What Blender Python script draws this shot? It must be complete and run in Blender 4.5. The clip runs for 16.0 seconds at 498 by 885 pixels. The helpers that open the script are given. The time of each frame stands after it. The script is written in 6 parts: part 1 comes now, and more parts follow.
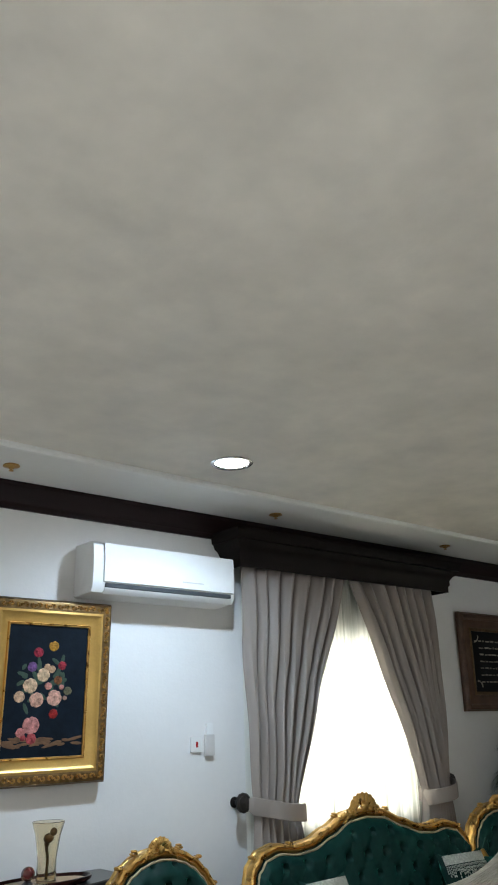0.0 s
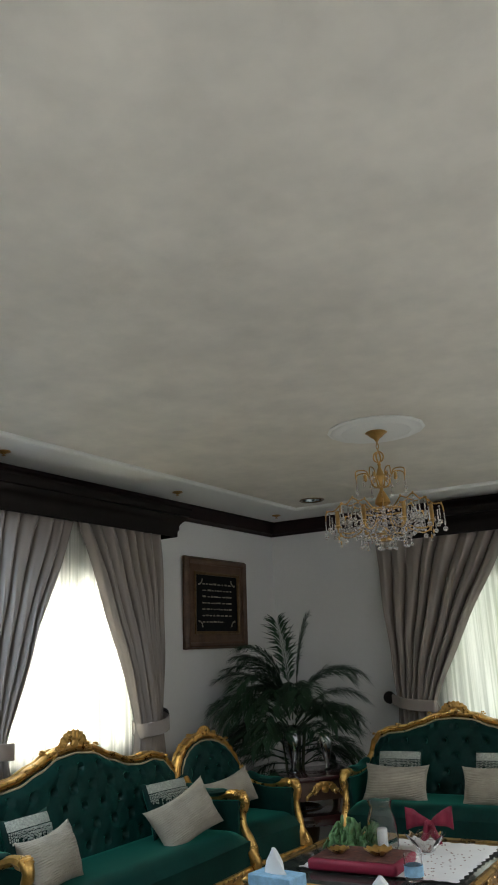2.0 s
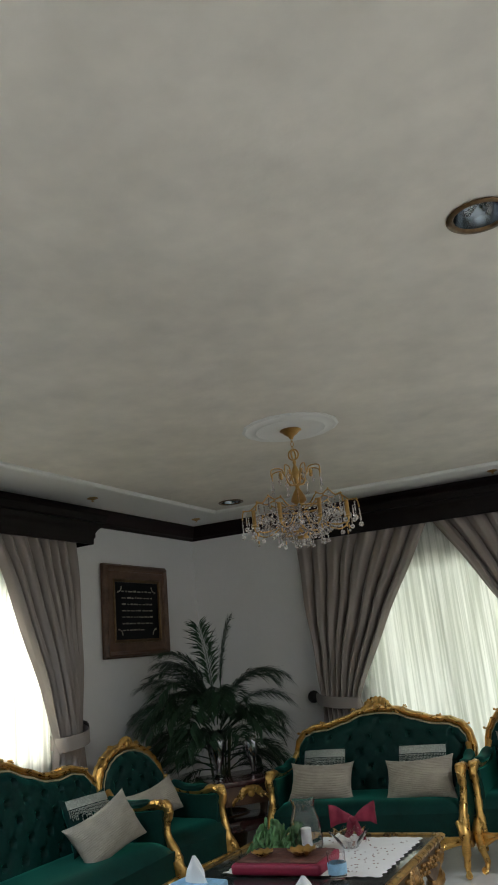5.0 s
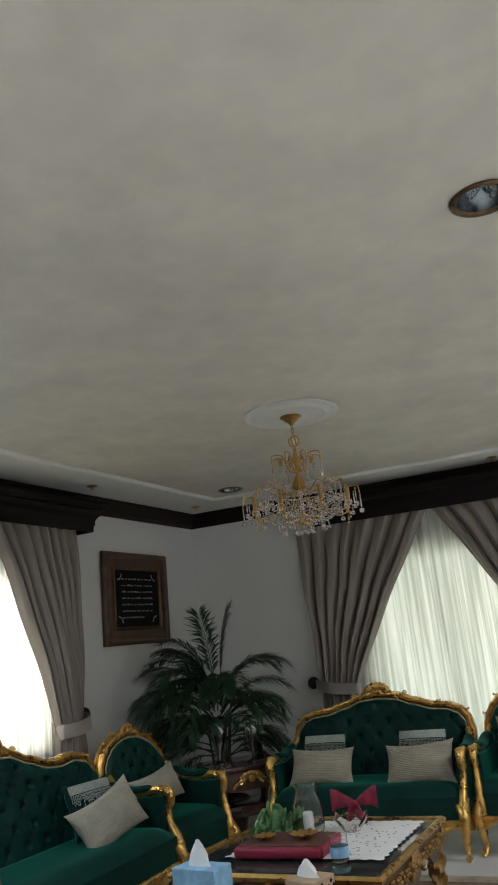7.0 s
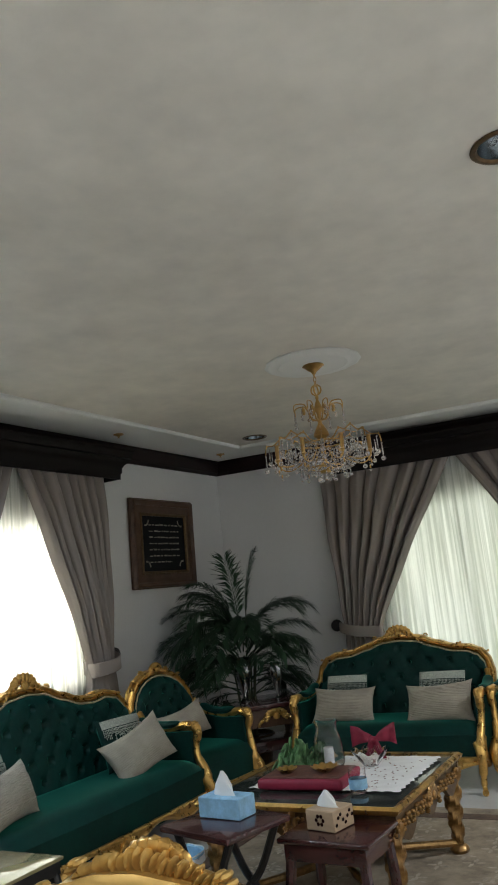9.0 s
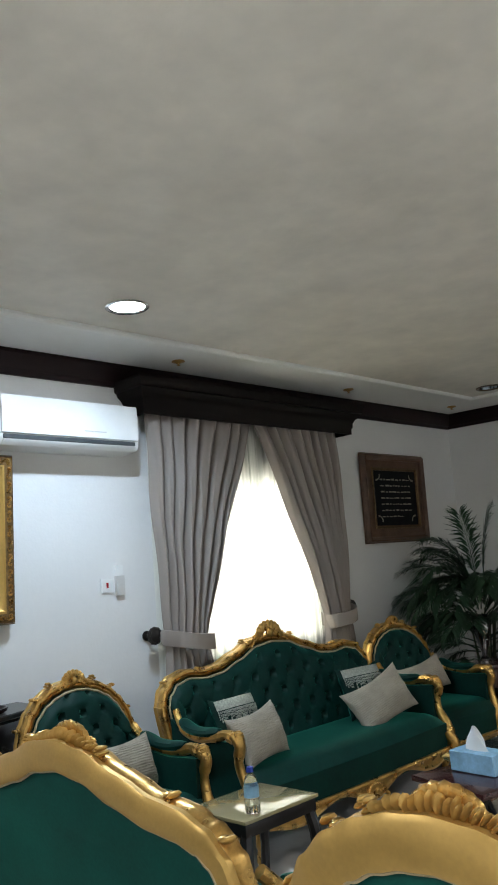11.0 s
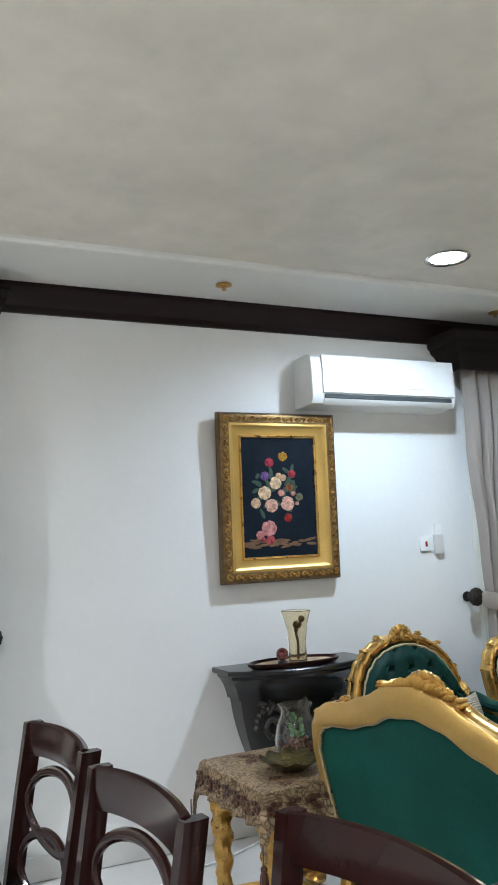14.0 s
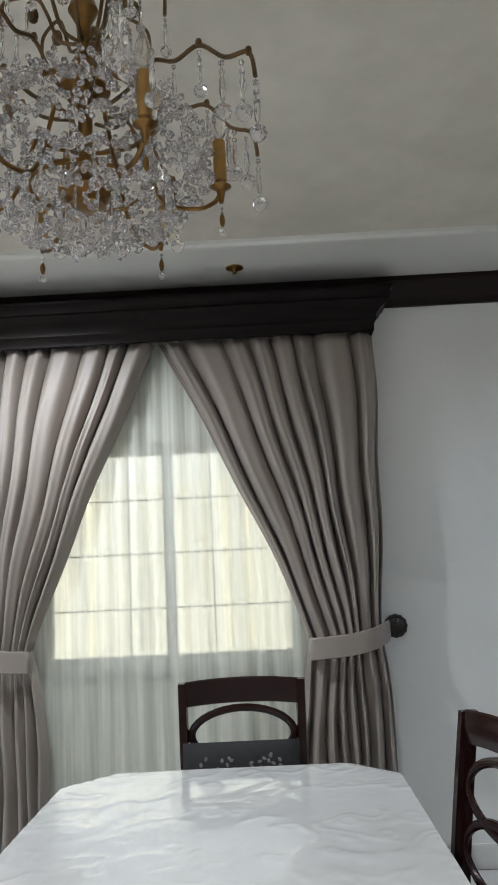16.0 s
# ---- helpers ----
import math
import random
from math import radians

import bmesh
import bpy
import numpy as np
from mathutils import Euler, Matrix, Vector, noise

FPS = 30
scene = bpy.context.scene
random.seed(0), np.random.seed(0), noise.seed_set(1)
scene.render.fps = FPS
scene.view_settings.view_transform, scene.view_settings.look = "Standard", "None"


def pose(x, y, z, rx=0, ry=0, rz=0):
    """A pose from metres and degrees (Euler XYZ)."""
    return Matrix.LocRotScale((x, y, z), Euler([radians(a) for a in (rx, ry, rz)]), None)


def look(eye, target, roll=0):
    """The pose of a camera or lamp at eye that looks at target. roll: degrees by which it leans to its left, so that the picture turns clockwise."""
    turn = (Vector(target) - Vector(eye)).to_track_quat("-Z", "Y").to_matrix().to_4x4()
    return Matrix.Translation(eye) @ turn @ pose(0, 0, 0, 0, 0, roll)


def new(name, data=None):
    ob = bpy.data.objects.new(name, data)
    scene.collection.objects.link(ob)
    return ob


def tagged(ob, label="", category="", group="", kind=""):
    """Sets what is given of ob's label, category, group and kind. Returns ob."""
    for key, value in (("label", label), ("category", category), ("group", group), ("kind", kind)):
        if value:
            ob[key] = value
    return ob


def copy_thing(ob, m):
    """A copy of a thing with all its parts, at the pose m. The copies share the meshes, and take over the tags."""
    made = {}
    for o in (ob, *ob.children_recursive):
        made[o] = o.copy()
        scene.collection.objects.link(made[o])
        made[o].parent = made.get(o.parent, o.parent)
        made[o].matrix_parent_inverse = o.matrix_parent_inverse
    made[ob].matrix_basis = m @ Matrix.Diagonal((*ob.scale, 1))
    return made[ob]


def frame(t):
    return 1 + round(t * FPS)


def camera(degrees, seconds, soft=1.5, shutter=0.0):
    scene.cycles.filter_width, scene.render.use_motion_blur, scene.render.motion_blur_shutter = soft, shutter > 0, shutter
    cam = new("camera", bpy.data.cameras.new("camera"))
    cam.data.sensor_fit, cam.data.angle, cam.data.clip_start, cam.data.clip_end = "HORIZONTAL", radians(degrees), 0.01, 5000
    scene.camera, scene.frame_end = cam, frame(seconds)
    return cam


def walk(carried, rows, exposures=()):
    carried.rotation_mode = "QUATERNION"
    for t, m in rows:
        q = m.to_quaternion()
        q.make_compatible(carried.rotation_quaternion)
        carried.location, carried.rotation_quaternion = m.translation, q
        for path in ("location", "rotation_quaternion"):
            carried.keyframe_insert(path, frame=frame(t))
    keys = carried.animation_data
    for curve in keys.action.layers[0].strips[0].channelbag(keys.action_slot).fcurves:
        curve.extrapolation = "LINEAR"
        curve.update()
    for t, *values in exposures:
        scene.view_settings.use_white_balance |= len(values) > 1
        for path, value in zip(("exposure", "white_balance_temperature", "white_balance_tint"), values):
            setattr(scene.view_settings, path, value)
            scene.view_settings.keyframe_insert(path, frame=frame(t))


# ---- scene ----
cam = camera(35.2, 16.0, soft=1.8)
PATH = [
    (0, (-1.567, 1.914, 1.539), (-0.36, 3.354, 2.222), -1.8),
    (0.5, (-1.533, 1.906, 1.533), (-0.163, 3.211, 2.181), -2.1),
    (1, (-1.531, 1.862, 1.529), (-0.042, 3.054, 2.128), -2.4),
    (1.5, (-1.484, 1.846, 1.526), (0.095, 2.938, 2.085), -2.8),
    (2, (-1.461, 1.837, 1.527), (0.18, 2.851, 2.053), -3.0),
    (2.5, (-1.435, 1.835, 1.516), (0.242, 2.798, 2.026), -3.2),
    (3, (-1.408, 1.859, 1.518), (0.292, 2.784, 2.023), -3.7),
    (3.5, (-1.397, 1.85, 1.515), (0.318, 2.746, 2.023), -4.3),
    (4, (-1.388, 1.835, 1.523), (0.333, 2.712, 2.041), -4.9),
    (4.5, (-1.382, 1.825, 1.514), (0.345, 2.685, 2.042), -5.6),
    (5, (-1.365, 1.825, 1.5), (0.37, 2.669, 2.028), -6.1),
    (7.3, (-1.365, 1.849, 1.491), (0.382, 2.693, 1.977), -6.4),
    (7.5, (-1.358, 1.822, 1.496), (0.392, 2.675, 1.952), -6.4),
    (8, (-1.386, 1.791, 1.502), (0.373, 2.655, 1.902), -6.3),
    (8.2, (-1.389, 1.779, 1.5), (0.369, 2.65, 1.89), -6.2),
    (10.5, (-1.461, 1.867, 1.485), (0.076, 3.1, 1.83), -5.2),
    (11, (-1.462, 1.887, 1.485), (-0.054, 3.271, 1.802), -4.7),
    (11.5, (-1.506, 1.918, 1.477), (-0.212, 3.413, 1.779), -4.4),
    (12, (-1.551, 1.968, 1.488), (-0.359, 3.549, 1.774), -3.9),
    (12.5, (-1.575, 1.993, 1.472), (-0.484, 3.644, 1.757), -3.5),
    (13, (-1.595, 2.002, 1.479), (-0.593, 3.711, 1.753), -3.0),
    (13.5, (-1.6, 2.019, 1.463), (-0.678, 3.772, 1.738), -2.8),
    (14, (-1.611, 2.022, 1.463), (-0.784, 3.822, 1.738), -2.9),
    (14.5, (-1.643, 2.031, 1.462), (-0.966, 3.893, 1.737), -2.8),
    (15, (-1.69, 2.044, 1.469), (-1.226, 3.969, 1.751), -2.8),
    (15.5, (-1.731, 2.052, 1.471), (-1.516, 4.019, 1.763), -2.9),
    (16, (-1.777, 2.071, 1.466), (-1.812, 4.049, 1.763), -2.8),
]
walk(cam, [(t, look(eye, target, roll)) for t, eye, target, roll in PATH],
     exposures=[(0, 0.40), (1.5, 0.36), (3, 0.25), (8, 0.22), (10.5, 0.42), (12.5, 0.5), (13.7, 0.68), (14.5, 0.74), (15, 0.40), (15.5, 0.06), (16, -0.12)])

# ---- light ----
world = bpy.data.worlds.new("sky")
scene.world = world
world.use_nodes = True
wn = world.node_tree.nodes
sky = wn.new("ShaderNodeTexSky")
sky.sky_type, sky.sun_disc = "NISHITA", False
sky.sun_elevation, sky.sun_rotation = radians(55), radians(200)
world.node_tree.links.new(sky.outputs[0], wn["Background"].inputs[0])
wn["Background"].inputs[1].default_value = 0.1

H = 2.862           # height of the ceiling's border
NORTH = 6.0         # inner face of the long wall
EAST = 5.62         # inner face of the end wall
WEST, SOUTH = -5.0, -2.2


def lamp(name, kind, m, power, colour, **kw):
    data = bpy.data.lights.new(name, kind)
    data.energy, data.color = power, colour
    for k, v in kw.items():
        if k == "size":
            data.size = v
        elif k == "size_y":
            data.shape, data.size_y = "RECTANGLE", v
        elif k == "radius":
            data.shadow_soft_size = v
        elif k == "cone":
            data.spot_size, data.spot_blend = radians(v), 0.8
    ob = new(name, data)
    ob.matrix_world = m
    return ob


# daylight in the openings of the three windows
WIN = {"a": (-2.28, 1.30, 0.97, 2.08), "b": (2.62, 1.40, 0.95, 2.15), "c": (3.60, 1.40, 0.45, 2.20)}
DAY = (1.0, 0.98, 0.9)
lamp("daylight", "AREA", look((2.62, NORTH + 0.30, 1.55), (2.62, 0, 1.55)), 34, DAY, size=1.4, size_y=1.2)
lamp("daylight", "AREA", look((EAST + 0.52, 3.60, 1.32), (0, 3.60, 1.32)), 15, (0.96, 1.0, 0.86), size=1.4, size_y=1.7)
COOL = (0.83, 0.91, 1.0)
# last three are added fill lamps out of view, placed to brighten the room
DOWNLIGHTS_AND_FILL = [(0.92, 5.03, 85), (-2.95, 5.05, 140), (-2.9, 0.8, 410), (0.9, -0.8, 60), (3.3, 0.3, 230)]
for px, py, watts in DOWNLIGHTS_AND_FILL:
    lamp("downlight_or_fill_beam", "SPOT", look((px, py, H - 0.012), (px, py, 0)), watts, (0.60, 0.79, 1.0) if watts == 85 else COOL, radius=0.045, cone=165)


# ---- materials ----
def mat(name, base, rough=0.5, metal=0.0, vary=0.12, scale=6.0, fine=60.0, bump=0.0, bump_scale=80.0, sheen=0.0,
        coat=0.0, spec=0.5, stretch=(1, 1, 1), tint=None, rough_vary=0.0, island=0.0):
    """A procedural surface with variation at two scales and fine relief."""
    m = bpy.data.materials.new(name)
    m.use_nodes = True
    nt = m.node_tree
    n, l = nt.nodes, nt.links
    b = n["Principled BSDF"]
    b.inputs["Roughness"].default_value, b.inputs["Metallic"].default_value = rough, metal
    b.inputs["Specular IOR Level"].default_value = spec
    if sheen:
        b.inputs["Sheen Weight"].default_value, b.inputs["Sheen Roughness"].default_value = sheen, 0.35
        b.inputs["Sheen Tint"].default_value = (*(tint or base), 1)
    if coat:
        b.inputs["Coat Weight"].default_value, b.inputs["Coat Roughness"].default_value = coat, 0.08
    co = n.new("ShaderNodeTexCoord")
    mp = n.new("ShaderNodeMapping")
    mp.inputs["Scale"].default_value = stretch
    l.new(co.outputs["Object"], mp.inputs[0])
    big, small = n.new("ShaderNodeTexNoise"), n.new("ShaderNodeTexNoise")
    big.inputs["Scale"].default_value, small.inputs["Scale"].default_value = scale, fine
    big.inputs["Detail"].default_value = 5
    for t in (big, small):
        l.new(mp.outputs[0], t.inputs["Vector"])
    add = n.new("ShaderNodeMath")
    add.operation = "MULTIPLY_ADD"
    l.new(small.outputs[0], add.inputs[0])
    add.inputs[1].default_value = 0.4
    l.new(big.outputs[0], add.inputs[2])
    ramp = n.new("ShaderNodeMapRange")
    ramp.inputs[1].default_value, ramp.inputs[2].default_value = 0.35, 1.05
    ramp.inputs[3].default_value, ramp.inputs[4].default_value = 1 - vary, 1 + vary
    l.new(add.outputs[0], ramp.inputs[0])
    mul = n.new("ShaderNodeMix")
    mul.data_type, mul.blend_type = "RGBA", "MULTIPLY"
    mul.inputs[0].default_value = 1
    mul.inputs[6].default_value = (*base, 1)
    l.new(ramp.outputs[0], mul.inputs[7])
    l.new(mul.outputs[2], b.inputs["Base Color"])
    if rough_vary:
        rr = n.new("ShaderNodeMapRange")
        rr.inputs[3].default_value, rr.inputs[4].default_value = max(0.02, rough - rough_vary), rough + rough_vary
        l.new(big.outputs[0], rr.inputs[0])
        l.new(rr.outputs[0], b.inputs["Roughness"])
    if bump:
        bn, bt = n.new("ShaderNodeBump"), n.new("ShaderNodeTexNoise")
        bt.inputs["Scale"].default_value, bt.inputs["Detail"].default_value = bump_scale, 4
        l.new(mp.outputs[0], bt.inputs["Vector"])
        l.new(bt.outputs[0], bn.inputs["Height"])
        bn.inputs["Strength"].default_value, bn.inputs["Distance"].default_value = bump, 0.01
        l.new(bn.outputs[0], b.inputs["Normal"])
    return m


def glass(name, colour=(1, 1, 1), rough=0.0, ior=1.45):
    m = bpy.data.materials.new(name)
    m.use_nodes = True
    b = m.node_tree.nodes["Principled BSDF"]
    b.inputs["Base Color"].default_value = (*colour, 1)
    b.inputs["Transmission Weight"].default_value = 1
    b.inputs["Roughness"].default_value, b.inputs["IOR"].default_value = rough, ior
    return m


def glow(name, colour, power):
    m = bpy.data.materials.new(name)
    m.use_nodes = True
    b = m.node_tree.nodes["Principled BSDF"]
    b.inputs["Base Color"].default_value = (*colour, 1)
    b.inputs["Emission Color"].default_value = (*colour, 1)
    b.inputs["Emission Strength"].default_value = power
    return m


def sheer_material(lo, hi, folds, shade):
    m = bpy.data.materials.new("sheer_voile")
    m.use_nodes = True
    n, l = m.node_tree.nodes, m.node_tree.links
    n.remove(n["Principled BSDF"])
    out = n["Material Output"]
    tr, tl, df = n.new("ShaderNodeBsdfTransparent"), n.new("ShaderNodeBsdfTranslucent"), n.new("ShaderNodeBsdfDiffuse")
    tl.inputs[0].default_value = (0.92, 0.92, 0.84, 1)
    df.inputs[0].default_value = (0.85, 0.85, 0.8, 1)
    tr.inputs[0].default_value = (0.95, 0.95, 0.9, 1)
    m1, m2 = n.new("ShaderNodeMixShader"), n.new("ShaderNodeMixShader")
    m1.inputs[0].default_value = 0.45
    l.new(tl.outputs[0], m1.inputs[1])
    l.new(df.outputs[0], m1.inputs[2])
    no, co, mp, mr = n.new("ShaderNodeTexNoise"), n.new("ShaderNodeTexCoord"), n.new("ShaderNodeMapping"), n.new("ShaderNodeMapRange")
    mp.inputs["Scale"].default_value = (7, 7, 0.2)
    l.new(co.outputs["Object"], mp.inputs[0])
    l.new(mp.outputs[0], no.inputs["Vector"])
    mr.inputs[3].default_value, mr.inputs[4].default_value = lo, hi
    l.new(no.outputs[0], mr.inputs[0])
    l.new(mr.outputs[0], m2.inputs[0])
    fold, fm, fr = n.new("ShaderNodeTexNoise"), n.new("ShaderNodeMapping"), n.new("ShaderNodeMix")
    fm.inputs["Scale"].default_value = (folds, folds, 0.15)
    fr.data_type = "RGBA"
    fr.inputs[6].default_value, fr.inputs[7].default_value = (shade, shade * 1.05, shade * 0.88, 1), (0.96, 0.96, 0.9, 1)
    sharp = n.new("ShaderNodeMapRange")
    sharp.inputs[1].default_value, sharp.inputs[2].default_value = 0.38, 0.6
    l.new(co.outputs["Object"], fm.inputs[0])
    l.new(fm.outputs[0], fold.inputs["Vector"])
    l.new(fold.outputs[0], sharp.inputs[0])
    l.new(sharp.outputs[0], fr.inputs[0])
    l.new(fr.outputs[2], tl.inputs[0])
    l.new(tr.outputs[0], m2.inputs[1])
    l.new(m1.outputs[0], m2.inputs[2])
    l.new(m2.outputs[0], out.inputs[0])
    return m


WALL = mat("wall_paint", (0.80, 0.79, 0.77), 0.55, vary=0.04, scale=1.5, fine=25, bump=0.08, bump_scale=60)
CEIL = mat("ceiling_stucco", (0.725, 0.672, 0.585), 0.6, vary=0.15, scale=3.0, fine=10, bump=0.4, bump_scale=9)
CEILW = mat("ceiling_white", (0.78, 0.77, 0.73), 0.6, vary=0.03, scale=2, fine=20, bump=0.05)
PLASTER = mat("plaster_white", (0.8, 0.79, 0.75), 0.5, vary=0.03, scale=5)
DARKWOOD = mat("dark_stained_wood", (0.014, 0.006, 0.006), 0.38, vary=0.3, scale=4, fine=50, stretch=(1, 1, 6), spec=0.2, bump=0.05)
PELMET = mat("pelmet_wood", (0.009, 0.006, 0.005), 0.45, vary=0.35, scale=5, fine=60, spec=0.14, bump=0.06)
MAHOG = mat("mahogany", (0.05, 0.013, 0.012), 0.25, vary=0.3, scale=5, fine=40, stretch=(1, 6, 1), coat=0.6)
CHAIRWOOD = mat("espresso_wood", (0.020, 0.006, 0.005), 0.17, vary=0.3, scale=5, fine=40, stretch=(1, 1, 0.2), spec=0.24, rough_vary=0.05)
BLACKWOOD = mat("black_lacquer", (0.012, 0.011, 0.011), 0.3, vary=0.4, scale=9, fine=60, coat=0.3, bump=0.05)
CURTAIN = mat("taupe_satin", (0.30, 0.255, 0.225), 0.5, vary=0.07, scale=2, fine=300, sheen=0.35, tint=(0.8, 0.75, 0.7), stretch=(1, 1, 0.15), bump=0.03, bump_scale=300)
SHEER = sheer_material(0.90, 0.985, 7, 0.42)
SHEER_OPEN = sheer_material(0.42, 0.92, 5, 0.66)
VELVET = mat("green_velvet", (0.0010, 0.026, 0.020), 0.6, vary=0.45, scale=5, fine=40, sheen=0.6, tint=(0.05, 0.55, 0.4), spec=0.2, bump=0.03, bump_scale=200)
VELVETB = mat("green_velvet_flat", (0.003, 0.058, 0.043), 0.75, vary=0.42, scale=3.5, fine=90, sheen=0.4, tint=(0.05, 0.5, 0.38), spec=0.2)
GOLD = mat("gilt_carving", (0.62, 0.37, 0.11), 0.3, metal=0.9, vary=0.4, scale=22, fine=110, rough_vary=0.14, bump=0.16, bump_scale=70)
GOLDP = mat("gold_paint", (0.60, 0.37, 0.105), 0.38, metal=0.6, vary=0.16, scale=6, fine=90, rough_vary=0.1, bump=0.05, bump_scale=40)
GOLDPALE = mat("pale_gold_piping", (0.46, 0.36, 0.21), 0.55, metal=0.2, vary=0.25, scale=60, fine=300, bump=0.3, bump_scale=260)
BRASS = mat("brass", (0.50, 0.30, 0.10), 0.28, metal=1, vary=0.2, scale=20)
BRONZE = mat("dark_bronze", (0.16, 0.10, 0.05), 0.35, metal=0.9, vary=0.4, scale=30)
BEIGE = mat("ribbed_beige_cloth", (0.37, 0.325, 0.255), 0.7, vary=0.25, scale=14, fine=160, sheen=0.25, bump=0.5, bump_scale=150, stretch=(0.6, 0.6, 1))
SEQUIN = mat("silver_sequins", (0.55, 0.58, 0.52), 0.3, metal=0.75, vary=0.5, scale=90, fine=400, bump=0.8, bump_scale=220)
ACWHITE = mat("white_plastic", (0.83, 0.83, 0.81), 0.35, vary=0.02, scale=3)
ACGREY = mat("grey_plastic", (0.06, 0.065, 0.07), 0.3, vary=0.1)
FLOOR = mat("floor_tile", (0.58, 0.56, 0.53), 0.22, vary=0.08, scale=3, fine=30, rough_vary=0.05)
SKIRT = mat("skirting_tile", (0.62, 0.60, 0.57), 0.3, vary=0.06, scale=4)
CHROME = mat("chrome", (0.8, 0.8, 0.8), 0.12, metal=1, vary=0.05)
CRYSTAL = glass("crystal", (0.93, 0.9, 0.89), 0.02, 1.5)
CRYSTAL.node_tree.nodes["Principled BSDF"].inputs["Transmission Weight"].default_value = 0.88
CANDLE = mat("gold_candle_sleeve", (0.42, 0.24, 0.07), 0.45, metal=0.4, vary=0.3, scale=25)
ANTIQUE = mat("antique_gilt_bronze", (0.36, 0.21, 0.08), 0.33, metal=0.85, vary=0.5, scale=30, rough_vary=0.1)
CLEAR = glass("clear_glass")
KNOB = mat("dark_knob", (0.025, 0.02, 0.017), 0.4, vary=0.4, scale=40, bump=0.4, bump_scale=90, metal=0.3)
FRAMEWOOD = mat("carved_brown_wood", (0.105, 0.054, 0.03), 0.45, vary=0.5, scale=9, fine=70, bump=0.2, bump_scale=50)
LEAF = mat("palm_leaf", (0.020, 0.052, 0.022), 0.55, vary=0.5, scale=9, fine=60, spec=0.4)
STEM = mat("palm_stem", (0.06, 0.075, 0.03), 0.6, vary=0.3, scale=20)
WHITECLOTH = mat("white_cloth", (0.78, 0.76, 0.72), 0.7, vary=0.06, scale=8, fine=150, bump=0.15, bump_scale=60)
VINYL = mat("clear_covered_cloth", (0.82, 0.81, 0.79), 0.07, vary=0.05, scale=4, fine=30, coat=1.0, bump=0.1, bump_scale=12, stretch=(1.4, 0.8, 1))
MAROON = mat("maroon_velvet", (0.24, 0.010, 0.035), 0.6, vary=0.25, scale=12, sheen=0.5, tint=(0.7, 0.1, 0.2))
BLUE = mat("light_blue_card", (0.28, 0.5, 0.68), 0.45, vary=0.3, scale=25, fine=90)
PALEWOOD = mat("pale_wood", (0.45, 0.32, 0.2), 0.5, vary=0.2, scale=10, stretch=(1, 1, 5))
WHITE = mat("white_tissue", (0.85, 0.85, 0.84), 0.9, vary=0.03)
RUG = mat("patterned_rug", (0.30, 0.24, 0.17), 0.95, vary=0.5, scale=7, fine=30, bump=0.4, bump_scale=200)
BROCADE = mat("gold_brocade", (0.36, 0.25, 0.14), 0.45, metal=0.3, vary=0.5, scale=16, fine=90, bump=0.35, bump_scale=80)


def woven_pattern(m, dark, scale):
    """Adds dark woven leaf shapes to a cloth."""
    n, l = m.node_tree.nodes, m.node_tree.links
    b = n["Principled BSDF"]
    base = b.inputs["Base Color"].links[0].from_socket
    co, vo, no, mx = n.new("ShaderNodeTexCoord"), n.new("ShaderNodeTexVoronoi"), n.new("ShaderNodeTexNoise"), n.new("ShaderNodeMix")
    warp = n.new("ShaderNodeMix")
    warp.data_type = "VECTOR"
    warp.inputs[0].default_value = 0.12
    no.inputs["Scale"].default_value = 9
    l.new(co.outputs["Object"], no.inputs["Vector"])
    l.new(co.outputs["Object"], warp.inputs[4])
    l.new(no.outputs["Color"], warp.inputs[5])
    vo.feature = "DISTANCE_TO_EDGE"
    vo.inputs["Scale"].default_value = scale
    l.new(warp.outputs[1], vo.inputs["Vector"])
    edge = n.new("ShaderNodeMapRange")
    edge.inputs[1].default_value, edge.inputs[2].default_value = 0.05, 0.14
    l.new(vo.outputs["Distance"], edge.inputs[0])
    mx.data_type = "RGBA"
    mx.inputs[6].default_value = (*dark, 1)
    l.new(edge.outputs[0], mx.inputs[0])
    l.new(base, mx.inputs[7])
    l.new(mx.outputs[2], b.inputs["Base Color"])


woven_pattern(BROCADE, (0.13, 0.08, 0.045), 48)
BROWNBEAD = mat("brown_beads", (0.09, 0.035, 0.02), 0.3, vary=0.4, scale=60)
SILVER = mat("tarnished_silver", (0.5, 0.5, 0.5), 0.2, metal=1, vary=0.4, scale=18)
REDGLASS = mat("red_glass", (0.09, 0.004, 0.005), 0.05, vary=0.2, coat=1)
AMBER = glass("amber_glass", (0.95, 0.88, 0.72))
BULB = glass("frosted_bulb", (0.95, 0.93, 0.9), 0.25)
GREENLEAF = mat("green_sprig", (0.10, 0.22, 0.08), 0.5, vary=0.5, scale=30)
MARBLE = mat("dark_marble", (0.03, 0.032, 0.028), 0.12, vary=0.5, scale=7, fine=40, coat=0.4)
LAMPGLOW = glow("lamp_glow", (0.95, 0.97, 1.0), 30)


# ---- mesh tools ----
def mesh_ob(name, bm, material, parent=None, label="", smooth=True):
    me = bpy.data.meshes.new(name)
    bm.normal_update()
    bm.to_mesh(me)
    bm.free()
    if smooth:
        me.polygons.foreach_set("use_smooth", [True] * len(me.polygons))
        me.set_sharp_from_angle(angle=radians(38))
    for m in material if isinstance(material, (list, tuple)) else [material]:
        me.materials.append(m)
    ob = new(name, me)
    if parent:
        ob.parent = parent
    if label:
        ob["label"] = label
    return ob


def part(name, bm, material, parent, label=""):
    return mesh_ob(name, bm, material, parent, label)


